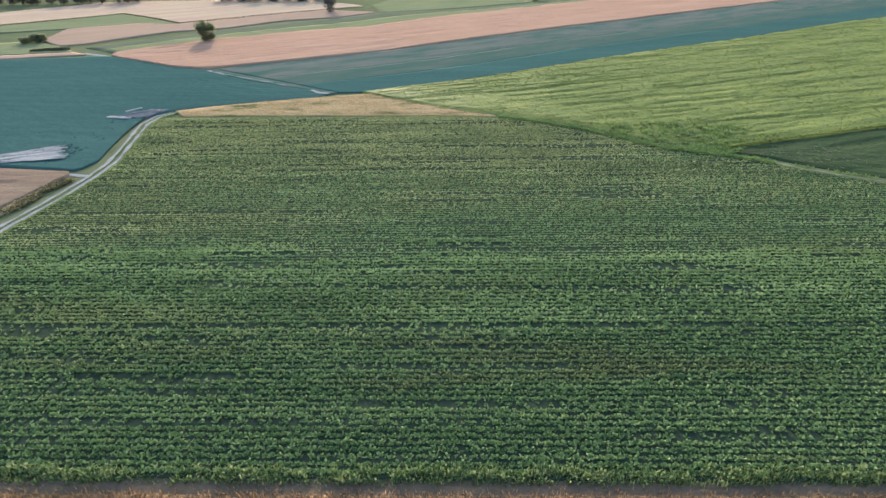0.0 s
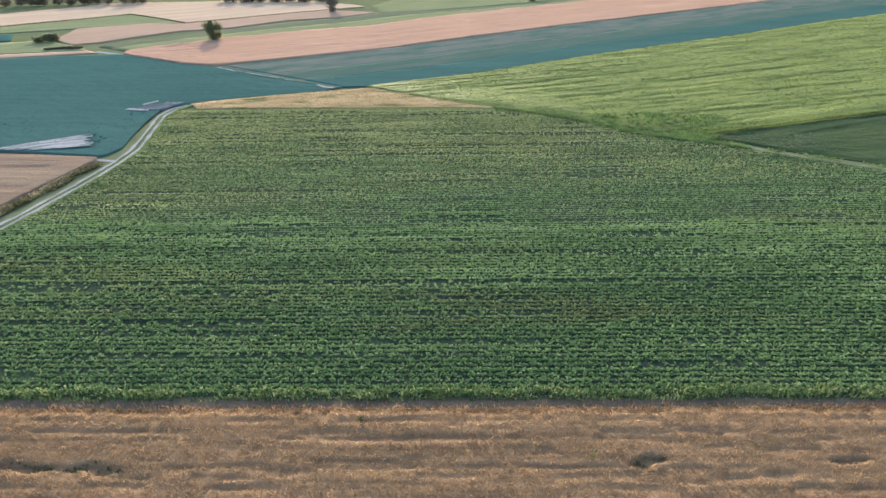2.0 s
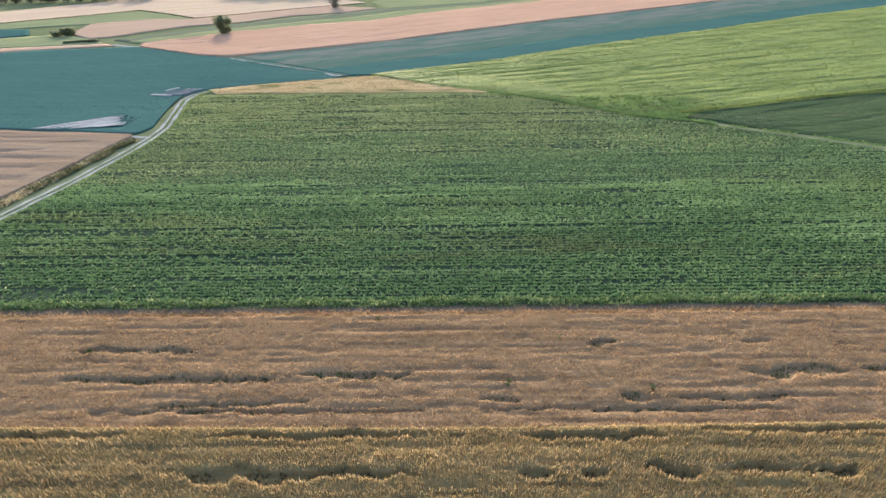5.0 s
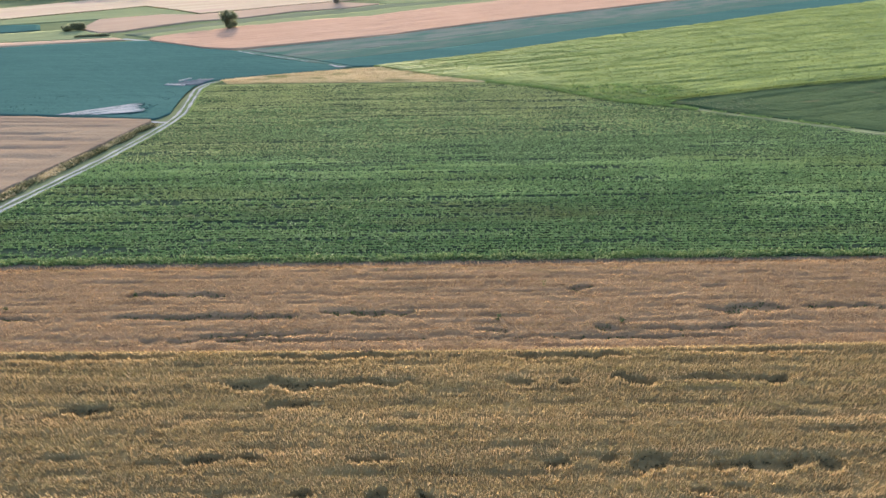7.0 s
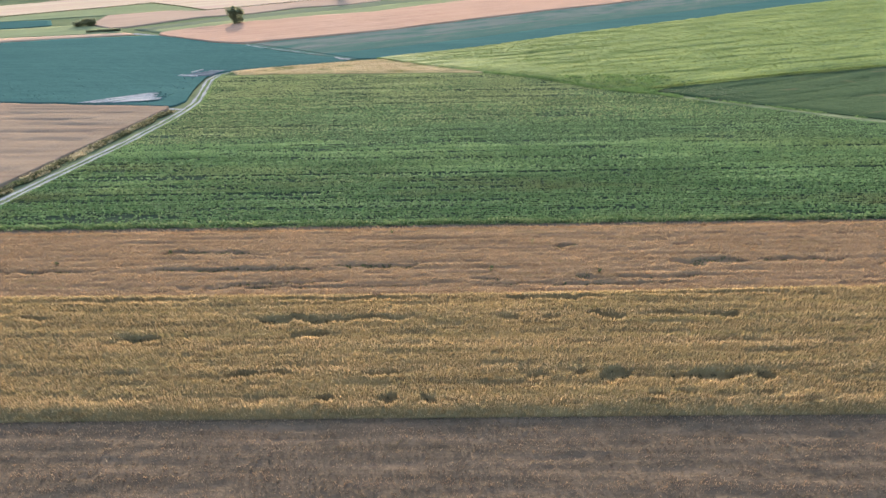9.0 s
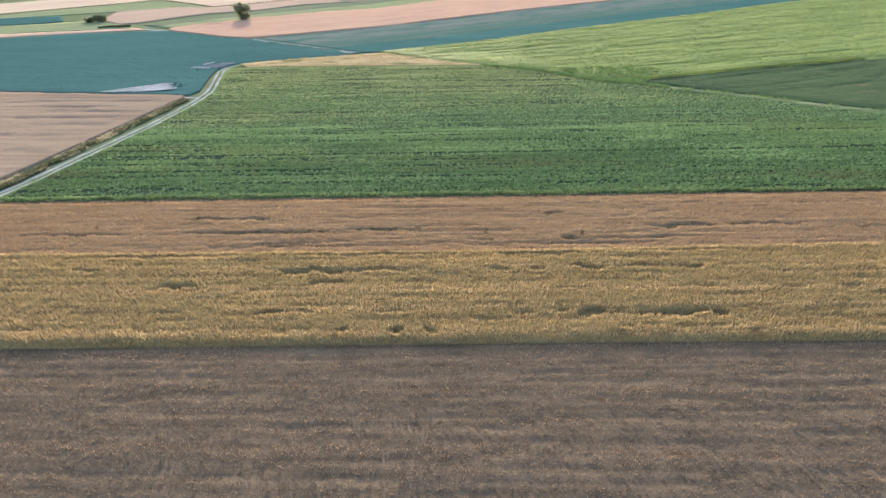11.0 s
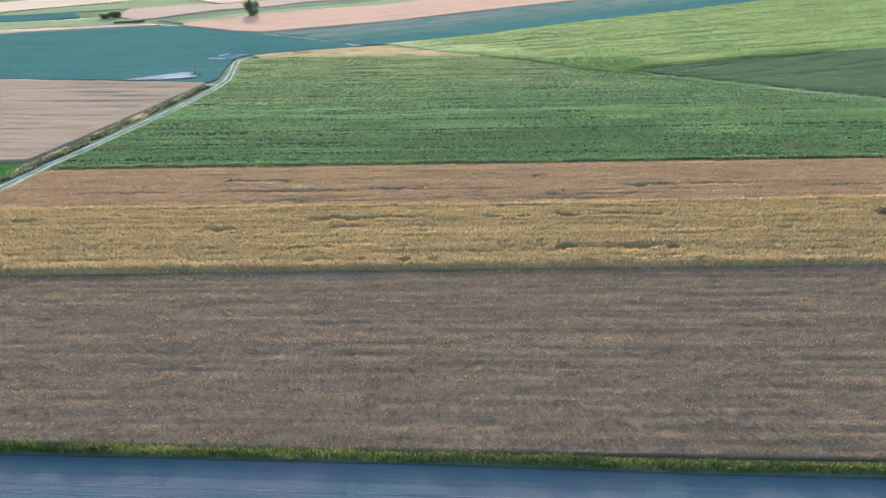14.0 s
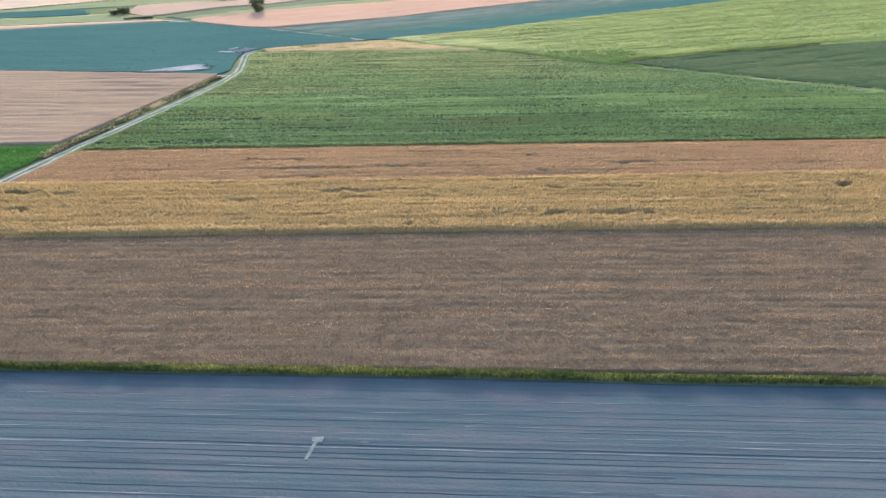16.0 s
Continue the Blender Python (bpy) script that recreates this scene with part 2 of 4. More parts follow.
# A dull green crop; distance haze is put into its bluish colour.
M_TEAL = surface("haze_tinted_green_crop", [(0.035, 0.086, 0.085), (0.047, 0.106, 0.104), (0.059, 0.125, 0.121), (0.074, 0.146, 0.140)], turn=-4, band=(60, 2.5), patch=25, fine=0.7,
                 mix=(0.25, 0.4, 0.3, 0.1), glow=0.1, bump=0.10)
M_TEAL_GREY = surface("grey_green_young_crop", [(0.10, 0.128, 0.12), (0.135, 0.155, 0.145), (0.18, 0.192, 0.172)], turn=29, band=(60, 2.0), patch=10, fine=0.7,
                      mix=(0.35, 0.35, 0.2, 0.1), glow=0.1, bump=0.2, tint=(0.06, 0.125, 0.108), tint_scale=8, tint_edge=(0.44, 0.66))
M_TEAL_MID = surface("patchy_blue_green_crop", [(0.055, 0.11, 0.098), (0.075, 0.128, 0.112), (0.10, 0.142, 0.126)], turn=29, band=(60, 2.0), patch=10, fine=0.7,
                     mix=(0.35, 0.4, 0.2, 0.1), glow=0.1, bump=0.15, tint=(0.12, 0.145, 0.132), tint_scale=7, tint_edge=(0.48, 0.7))
M_BRIGHT = surface("bright_green_cereal", [(0.114, 0.1615, 0.0589), (0.2042, 0.2565, 0.0808), (0.2945, 0.342, 0.1092), (0.4275, 0.456, 0.1662)], turn=15, band=(60, 1.3), patch=6, fine=0.6,
                   mix=(0.5, 0.4, 0.2, 0.2), glow=0.25, rough=0.7, spec=0.05, bump=0.3, stretch=6, tint=(0.145, 0.195, 0.09), tint_scale=1.8, tint_edge=(0.58, 0.72))
M_DEEP = surface("deep_green_crop", [(0.031, 0.057, 0.028), (0.050, 0.081, 0.039), (0.077, 0.110, 0.052)], turn=8, band=(45, 1.6), patch=12, fine=0.6,
                 mix=(0.45, 0.35, 0.25, 0.1), glow=0.15, rough=0.8, spec=0.02, bump=0.2, tint=(0.14, 0.115, 0.07), tint_scale=7, tint_edge=(0.58, 0.72))
M_TUSSOCK = surface("tussock_leaf", [(0.144, 0.224, 0.086), (0.218, 0.307, 0.113), (0.299, 0.397, 0.144)], band=(6, 2), patch=2, fine=0.4, mix=(0.3, 0.4, 0.2, 0.4), glow=0.3)
M_GRASS = surface("verge_grass", [(0.08, 0.135, 0.055), (0.135, 0.21, 0.085), (0.20, 0.27, 0.12), (0.30, 0.34, 0.17)], band=(10, 3), patch=3, fine=0.3,
                  mix=(0.3, 0.3, 0.2, 0.5), glow=0.35)
M_STRIP = surface("strip_soil", [(0.11, 0.088, 0.066), (0.17, 0.13, 0.094), (0.25, 0.18, 0.125)], band=(12, 0.8), patch=2, fine=0.3, mix=(0.4, 0.5, 0.3, 0), bump=0.04)
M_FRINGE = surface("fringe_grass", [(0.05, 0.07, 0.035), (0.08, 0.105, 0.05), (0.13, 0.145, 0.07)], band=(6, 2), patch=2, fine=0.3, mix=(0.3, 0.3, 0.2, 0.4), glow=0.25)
M_WEED = surface("yellow_green_weed", [(0.039, 0.060, 0.026), (0.069, 0.095, 0.035), (0.129, 0.150, 0.053), (0.267, 0.267, 0.088)], band=(7, 3), patch=2.5, fine=0.3,
                 mix=(0.5, 0.5, 0.1, 0.3), glow=0.35)
M_LIME = surface("fresh_green_clover", [(0.065, 0.15, 0.045), (0.11, 0.24, 0.06), (0.18, 0.33, 0.085)], band=(20, 2), patch=4, fine=0.4, mix=(0.3, 0.4, 0.2, 0.2), glow=0.25, bump=0.15)
M_DRY = surface("dry_grass", [(0.325, 0.248, 0.143), (0.515, 0.402, 0.237), (0.672, 0.533, 0.336), (0.773, 0.627, 0.429)], band=(14, 2), patch=5, fine=0.5,
                mix=(0.3, 0.4, 0.25, 0.2), glow=0.2, bump=0.15, tint=(0.17, 0.20, 0.08), tint_scale=5, tint_edge=(0.52, 0.66))
M_SCRUB = surface("dark_scrub", [(0.0675, 0.081, 0.0405), (0.135, 0.135, 0.0675), (0.243, 0.2025, 0.108), (0.3645, 0.297, 0.162)], band=(6, 3), patch=3, fine=0.4,
                  mix=(0.2, 0.4, 0.2, 0.5), glow=0.2)
M_DIRT = surface("pale_track_dirt", [(0.196, 0.200, 0.209), (0.277, 0.283, 0.296), (0.376, 0.384, 0.396)], band=(6, 2), patch=3, fine=0.3, mix=(0.3, 0.4, 0.3, 0), bump=0.03)
M_CHALK = surface("chalky_bare_soil", [(0.055, 0.115, 0.11), (0.15, 0.18, 0.195), (0.32, 0.325, 0.345), (0.38, 0.38, 0.40)], turn=24, band=(12, 0.7), patch=4, fine=0.5, mix=(0.7, 0.4, 0.2, 0), bump=0.05)
M_GREYDIRT = surface("grey_spoil", [(0.08, 0.095, 0.11), (0.12, 0.135, 0.155), (0.18, 0.19, 0.21)], band=(5, 2), patch=2, fine=0.4, bump=0.06)
M_MEADOW = surface("meadow_strip", [(0.14, 0.165, 0.095), (0.19, 0.215, 0.125), (0.26, 0.275, 0.16)], turn=30, band=(50, 3), patch=14, fine=0.9, mix=(0.4, 0.4, 0.2, 0), bump=0.15)
M_FALLOW = surface("grey_green_fallow", [(0.10, 0.12, 0.085), (0.135, 0.152, 0.108), (0.175, 0.188, 0.13)], turn=28, band=(50, 3), patch=14, fine=0.9, mix=(0.4, 0.4, 0.2, 0), bump=0.12)
M_BARK = surface("bark", [(0.06, 0.05, 0.035), (0.11, 0.09, 0.06), (0.16, 0.13, 0.09)], band=(0.3, 0.3), patch=1, fine=0.15, bump=0.03)
# Leaves of the far trees, bushes and hedge, lightened to carry distance haze.
M_LEAF = surface("haze_pale_tree_leaf", [(0.19, 0.21, 0.14), (0.25, 0.27, 0.175), (0.31, 0.33, 0.215)], band=(3, 3), patch=2, fine=0.5, mix=(0.2, 0.3, 0.1, 0.5), glow=0.62)
# Green foliage greyed further: the haze before the wood is in this colour.
M_LEAF_HAZE = surface("haze_grey_leaf", [(0.17, 0.17, 0.165), (0.22, 0.215, 0.205), (0.27, 0.265, 0.245)], band=(3, 3), patch=2, fine=0.5, mix=(0.2, 0.3, 0.1, 0.5), glow=0.5)

# ---- ground and fields ----
def ground_height(x, y):
    return -0.06 + 0 * x


ground = tagged(new("ground", sheet("ground", [(-4500, -4500), (4500, -4500)], [(-4500, 4500), (4500, 4500)], 91, 91, ground_height, M_GROUND, -3.0)),
                "flat farmland meadow soil reaching the horizon", "ground", kind="structure")

# The farm track's centre line, from south to north.
TRACK = [(-94, -70), (-91.5, -20), (-88.9, 7.5), (-87.3, 17.3), (-86.3, 26.4), (-84.3, 33.4), (-80.8, 51.1), (-77.7, 65.4), (-75.9, 79.9), (-75.0, 90.0), (-75.3, 99.5), (-78.6, 111.8),
         (-82.4, 126.0), (-82.2, 132.6), (-79.6, 137.0)]
TRACK_X = lambda y: np.interp(y, [p[1] for p in TRACK], [p[0] for p in TRACK])


def shifted(line, off):
    """The line moved off metres to its right."""
    p = np.asarray(line, float)
    d = np.gradient(p, axis=0)
    d /= np.hypot(*d.T)[:, None]
    return p + np.c_[d[:, 1], -d[:, 0]] * off


def crop(name, label, category, low, high, nu, nv, height, material, rough=(1.5, 0.08), streak=None, soft=0.0, lines=()):
    """A field's canopy of this height; streak: turn, length, width and depth of lodged or tramline strips."""
    def z(x, y):
        out = height + rough[1] * (value_noise(x / rough[0], y / rough[0], 11) - 0.5) * 2
        if streak:
            a, length, width, depth = streak
            c, s = math.cos(radians(a)), math.sin(radians(a))
            n = value_noise((x * c + y * s) / length, (y * c - x * s) / width, 23)
            out = out - depth * np.clip((n - 0.62) / 0.2, 0, 1)
        for x0, y0, x1, y1, depth in lines:
            f = np.clip((x - x0) / (x1 - x0), 0, 1)
            off = abs(y - y0 - (y1 - y0) * f - 0.8 * (value_noise(x / 7, 0 * x + y0, 29) - 0.5)) + 40 * abs((x - x0) / (x1 - x0) - f)
            out = out - depth * np.exp(-(off / 0.55) ** 2) * (0.3 + 0.9 * value_noise(x / 5, 0 * x + y1, 30))
        return np.maximum(out, 0.02)
    return tagged(new(name, sheet(name, low, high, nu, nv, z, material, soft=soft)), label, category, kind="stuff")


FIELD_DIAG = [(10.5, 128.3), (21.7, 122.6), (29.5, 118), (35.6, 112.4), (41, 107.4), (47, 103.4), (52, 101), (57.5, 98.9), (64, 95), (68.5, 91.5), (73, 88.8), (82, 83.6), (95, 75), (114, 64.5), (140, 48), (176, 25)]
# fields beyond the row crop
PINK_LOW = [(x, y - 1.1) for x, y in [(-147, 220), (-128.9, 209.1), (-108.5, 196.4), (-95.8, 192.5), (-88, 194.8), (-68.9, 203.6), (-48.3, 213.1), (-26.2, 225), (11.1, 250.6), (55.9, 278.6), (129.9, 322.3), (227, 380), (480, 530)]]
PINK_HIGH = [(-149.5, 226), (-133.5, 242), (-113.4, 258.2), (-89.6, 272.6), (-47.9, 288), (-19.2, 315), (33.5, 353), (97.6, 395.7), (250, 495), (420, 600)]
STRIP_HIGH = [(-172, 240), (-153, 265), (-127, 288), (-100.8, 311), (-71.4, 328.5), (-52, 348.3), (-3.0, 363), (56.9, 393), (180, 470), (400, 620)]
crop("cut_wheat_field", "pale pinkish ripe wheat field beyond the blue-green crops", "field", PINK_LOW, PINK_HIGH, 320, 60, 0.8, M_PINK, streak=(29, 12, 1.4, 0.25))
MID = lambda a, b, f: resample(a, 60) * (1 - f) + resample(b, 60) * f
crop("meadow_strip", "narrow green meadow strip along the wheat", "meadow", PINK_HIGH, MID(PINK_HIGH, STRIP_HIGH, 0.55), 160, 10, 0.2, M_MEADOW, (2.5, 0.12))
crop("fallow_strip", "grey-green fallow strip between pale fields", "field", MID(PINK_HIGH, STRIP_HIGH, 0.56), STRIP_HIGH, 160, 10, 0.15, M_FALLOW, (2.5, 0.08))
LINE1 = [(-165, 316), (-142.7, 332), (-114.2, 354), (-88.1, 371.5), (-66, 385)]
crop("stubble_field", "pale pink stubble wedge below a dark field edge", "field",
     [(-189, 246), (-178.3, 249.5), (-166.3, 267), (-153, 284), (-127, 294), (-103.6, 319.3), (-72, 331), (-51.9, 350)],
     [(-209, 262), (-222, 300), (-190, 318), (-165, 313), (-142.7, 329), (-114.2, 352), (-88.1, 368.5), (-52, 352)], 120, 30, 0.5, M_PINK_FAR)
crop("pasture", "green pasture patch with a dark hedge line above it", "pasture", [(-330, 268), (-275, 282), (-222, 302), (-190, 319), (-166, 314)],
     [(-318, 292), (-277, 321), (-255, 339), (-228, 367), (-194, 341), (-166, 316)], 100, 24, 0.4, M_MEADOW)
crop("cream_field", "cream-coloured stubble field with faint cutting lines", "field", [(-345, 270), (-300, 304), (-277, 322), (-255, 340), (-228, 369), (-194, 343), (-165, 318), (-142.7, 333), (-114.2, 356), (-88, 373), (-66, 387)],
     [(-390, 330), (-340, 380), (-290, 450), (-240, 452), (-188, 449), (-150, 446), (-110, 430), (-75, 400)], 120, 40, 0.45, M_CREAM, streak=(40, 20, 2.2, 0.15))
crop("far_pasture", "pale green pasture in the distance", "pasture", [(-50, 350), (-3, 364.5), (57, 395), (180, 472), (400, 622)], [(-62, 392), (-40, 470), (40, 560), (160, 640), (300, 740)], 60, 30, 0.2, M_MEADOW)
crop("tan_strip", "narrow cream stubble strip beside the blue-green crop", "field", [(-420, 150), (-330, 175), (-242, 201.2), (-216.8, 209.2), (-190.3, 216.5), (-161, 222.8)],
     [(-430, 166), (-340, 190), (-253.4, 214.8), (-224.1, 219.5), (-196, 224), (-170, 229.3)], 90, 6, 0.35, M_PINK_FAR)
crop("pasture", "yellow-green rough pasture round a dark bush", "pasture", [(-340, 192), (-253.4, 216), (-224, 221), (-196, 225.5), (-171, 231)],
     [(-350, 215), (-277, 246), (-240, 252), (-214, 262), (-190, 246)], 60, 14, 0.25, M_MEADOW, (3, 0.2))
crop("hazy_crop_field", "blue-green crop strip beside rough pasture, tinted for haze", "field", [(-360, 217), (-279, 248), (-246, 254), (-232, 262)], [(-380, 240), (-312, 288), (-280, 286), (-248, 284)], 50, 16, 0.3, M_TEAL)
TEAL_RIGHT = [(-38.9, 152.0), (-46.4, 157.8), (-59.4, 164.8), (-68.8, 170), (-82.4, 179.8), (-91, 187.5), (-97, 191), (-109, 195), (-129, 207.8), (-149, 219)]
crop("hazy_crop_field", "large blue-green crop field across the track, tinted for haze", "field",
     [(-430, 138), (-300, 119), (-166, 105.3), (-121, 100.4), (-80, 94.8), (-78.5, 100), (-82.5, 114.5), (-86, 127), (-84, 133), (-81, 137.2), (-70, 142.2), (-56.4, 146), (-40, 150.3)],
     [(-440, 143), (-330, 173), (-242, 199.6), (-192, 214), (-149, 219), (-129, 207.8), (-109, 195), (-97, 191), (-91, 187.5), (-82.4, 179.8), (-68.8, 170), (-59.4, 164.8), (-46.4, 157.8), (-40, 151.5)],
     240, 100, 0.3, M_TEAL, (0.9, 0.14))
STRIP_LOW = [(-37, 154.5), (-29.3, 154.5), (-19.4, 159.4), (-1.6, 166.5), (17.7, 177), (63.7, 204), (120.4, 233.5), (197.5, 278), (226, 291), (420, 395)]
STRIP_TOP = [(-90, 189.5), (-84, 194.8), (-68.9, 201.6), (-48.3, 211), (-26.2, 222.8), (11.1, 248.4), (55.9, 276.4), (129.9, 320), (227, 377), (440, 504)]
crop("hazy_crop_field", "blue-green crop band below pale wheat, tinted for haze", "field", STRIP_LOW, MID(STRIP_LOW, STRIP_TOP, 0.3), 240, 20, 0.3, M_TEAL, (0.9, 0.12))
crop("young_crop_field", "patchy blue-green young crop beside the blue-green field", "field", MID(STRIP_LOW, STRIP_TOP, 0.3), MID(STRIP_LOW, STRIP_TOP, 0.58), 240, 16, 0.28, M_TEAL_MID, (0.9, 0.12))
crop("young_crop_field", "grey-green young crop on dusty soil", "field", MID(STRIP_LOW, STRIP_TOP, 0.58), STRIP_TOP, 240, 20, 0.26, M_TEAL_GREY, (0.9, 0.08))
crop("young_crop_field", "thin blue-green crop beside a pale path", "field", [(-39.5, 151.8), (-46.4, 158), (-59.4, 165), (-68.8, 170.2), (-82.4, 180), (-91, 187.7)],
     [(-37, 154.4), (-44, 159), (-56, 167), (-66, 173.6), (-80, 182.8), (-90, 189.4)], 80, 6, 0.29, M_TEAL_MID, (0.9, 0.06))
WEDGE_TOP = [(59, 103.6), (69, 106.8), (85.2, 111.6), (102, 116.4), (112, 118.8), (141.6, 126), (170.5, 131.5), (330, 165)]
LODGED = [(30, 136.7, 137, 166, 0.5), (43.5, 131, 130, 150.5, 0.5), (57, 150, 160, 189, 0.5), (36, 130, 110, 158, 0.4), (20, 140, 70, 157, 0.45), (62, 106.8, 160, 133, 0.5),
          (50, 118, 105, 131, 0.4), (75, 165, 175, 208, 0.4), (40, 160, 110, 187, 0.35), (10, 150, 60, 168, 0.35), (70, 122, 170, 146, 0.5)]
crop("green_cereal_field", "bright yellow-green cereal field with lodged streaks", "field", [(-26, 152.6), (-18, 146.3), (-4.5, 137.6), (10.5, 129.8), (21.7, 124.6), (31, 119), (38, 113), (48, 107.6), *WEDGE_TOP],
     [(-29, 154), (-19.4, 158.8), (-1.6, 165.8), (17.7, 176.3), (63.7, 203.3), (120.4, 232.7), (197.5, 277.2), (226, 290.2), (420, 394)], 300, 160, 0.6, M_BRIGHT, (0.8, 0.12), (17, 12, 0.9, 0.30), 0.05, LODGED)
crop("deep_green_field", "dull deep green crop wedge by a field path", "field", [(59.5, 101), (66, 97.4), (70, 94.2), (75, 91.2), (84, 86.4), (97, 78.2), (116, 67.6), (142, 51.6), (178, 28.6), (330, -60)], [(59.5, 102.8), *[(x, y - 0.5) for x, y in WEDGE_TOP[1:]]], 200, 60, 0.4, M_DEEP, (0.8, 0.10), (20, 20, 1.4, 0.2), 0.1)
crop("cut_barley_field", "pale pinkish-brown ripe barley field beside the track", "field", [(-430, 34), (-200, 30), (-105, 28.6), (-91.5, 28.7), (-88.6, 43), (-84.4, 66), (-82.3, 79), (-80, 92.2)],
     [(-430, 136), (-300, 117.2), (-166, 103.6), (-143, 101.3), (-121, 98.6), (-98, 95.8), (-80.5, 93.6)], 300, 120, 0.65, M_PINK_FLAT, (0.9, 0.05), (-3, 16, 0.7, 0.15),
     lines=[(-125, 90, -86, 88.5, 0.35), (-120, 84, -96, 83, 0.4), (-112, 79.6, -85, 78, 0.45), (-118, 74, -90, 73, 0.4), (-110, 68, -88, 67, 0.4), (-115, 60, -90, 59, 0.4), (-112, 50, -92, 49, 0.4)])
crop("clover_field", "fresh bright green clover patch beside the track", "field", [(-300, -70), (-160, -70), (-98, -70)], [(-300, 28), (-105, 27.2), (-91.3, 26)], 160, 120, 0.25, M_LIME, (0.7, 0.12))
r = np.random.RandomState(33)
p = np.c_[r.uniform(-115, -89.5, 8000), r.uniform(0, 28, 8000)]
p = p[(p[:, 0] < TRACK_X(p[:, 1]) - 2.6) & (p[:, 1] < 27)]
part("plants", leaves("plants", np.c_[p, np.full(len(p), 0.2)], 4, 0.4, 0.25, 0.22, M_LIME, 34), bpy.data.objects["clover_field"])
# dry grass headland
crop("dry_grass", "tan dry grass headland at the crop's far edge", "grass", [(-75, 132.4), (-50, 132.2), (-25.5, 130.9), (-7.4, 131), (9.8, 129)],
     [(-79.4, 137.2), (-70, 141.5), (-56.4, 145.4), (-39, 150), (-27.6, 152.6), (-18, 145.8), (-4.5, 136.9), (10.2, 129.3)], 160, 50, 0.2, M_DRY, (0.7, 0.08))
r = np.random.RandomState(35)
p = np.c_[r.uniform(-80, 12, 24000), r.uniform(129, 153, 24000)]
p = p[inside(p, [(-75, 132), (-25, 130.6), (10, 128.8), (-4, 137), (-26, 152.5), (-39, 150), (-56, 145.4), (-79.4, 137.2)])]
part("tufts", leaves("tufts", np.c_[p, np.full(len(p), 0.15)], 2, 0.4, 0.3, 0.16, M_DRY, 36), bpy.data.objects["dry_grass"])


# ---- farm track ----
def ribbon(name, line, left, right, z, material, step=1.2, wobble=0.25, seed=3):
    length = np.hypot(*np.diff(np.asarray(line, float), axis=0).T).sum()
    n = max(4, int(length / step))
    mid = resample(line, n)
    k = np.arange(n) * step
    a = shifted(mid, 0) + (shifted(mid, 1) - mid) * (left + wobble * (value_noise(k / 2.5, k * 0, seed) - 0.5) * 2)[:, None]
    b = shifted(mid, 0) + (shifted(mid, 1) - mid) * (right + wobble * (value_noise(k / 2.5, k * 0 + 9, seed) - 0.5) * 2)[:, None]
    rows = [np.c_[a * (1 - f) + b * f, z + h + 0 * k] for f, h in ((0, -0.03), (0.15, 0.0), (0.5, -0.01), (0.85, 0.0), (1, -0.03))]
    verts = np.concatenate(rows)
    ids = np.arange(5 * n).reshape(5, n)
    quads = np.stack([ids[:-1, :-1], ids[1:, :-1], ids[1:, 1:], ids[:-1, 1:]], -1).reshape(-1, 4)
    return mesh_of(name, verts, quads, material, True)


track = tagged(new("farm_track", ribbon("farm_track", TRACK, -1.6, 1.6, 0.0, M_FALLOW)), "pale dirt farm track with two wheel ruts", "track", kind="structure")
part("rut", ribbon("rut", TRACK, -1.15, -0.45, 0.02, M_DIRT, wobble=0.3, seed=5), track, "pale dusty wheel rut")
part("rut", ribbon("rut", TRACK, 0.45, 1.15, 0.02, M_DIRT, wobble=0.3, seed=8), track, "pale dusty wheel rut")
rs = np.random.RandomState(4)


def along(line, n, left, right, seed):
    """n random points beside a line, between two offsets."""
    r = np.random.RandomState(seed)
    dense = resample(line, 400)
    k = r.rand(n) * 398
    i = k.astype(int)
    f = (k - i)[:, None]
    off = left + (right - left) * (r.rand(n) + r.rand(n)) / 2
    a = dense + (shifted(dense, 1) - dense) * 0
    nrm = shifted(dense, 1) - dense
    return a[i] * (1 - f) + a[i + 1] * f + nrm[i] * off[:, None]


p = along(TRACK, 5000, -0.35, 0.35, 6)
part("centre_grass", blades("centre_grass", p, 0 * p[:, 0], 0.18, 0.10, 0.6, M_GRASS, 6), track)
p = along(TRACK[3:], 9000, 1.5, 3.0, 7)
tagged(new("verge_grass", blades("verge_grass", p, 0 * p[:, 0], 0.35, 0.12, 0.6, M_GRASS, 7)), "rough green grass along the farm track", "grass", kind="stuff")
SCRUB_LINE = [(-90.6, 20), (-89.3, 28.5), (-87.2, 40), (-85.2, 54), (-83, 68), (-80.8, 80), (-79.2, 91)]
p = along(SCRUB_LINE, 6000, -0.6, 2.2, 8)
p = p[value_noise(p[:, 0] / 1.5, p[:, 1] / 3, 88) > 0.42]
tagged(new("scrub", leaves("scrub", np.c_[p, 0 * p[:, 0]], 4, 0.5, 0.55, 0.16, M_SCRUB, 8)), "dark weedy scrub bank beside the farm track", "scrub", kind="stuff")
p = along(SCRUB_LINE, 3200, -1.6, 2.4, 9)
p = p[value_noise(p[:, 0] / 1.5, p[:, 1] / 3, 89) > 0.4]
tagged(new("dry_grass", leaves("dry_grass", np.c_[p, 0 * p[:, 0]], 4, 0.45, 0.5, 0.14, M_DRY, 9)), "dry straw-coloured grass tufts on the scrub bank", "grass", kind="stuff")
DIAG_PATH = [(40, 108), (50, 102.5), (57.5, 99.8), (64, 96.6), (68.3, 92.9), (73, 90.2), (82, 85.2), (96, 76.6), (115, 66), (141, 49.6), (177, 27)]
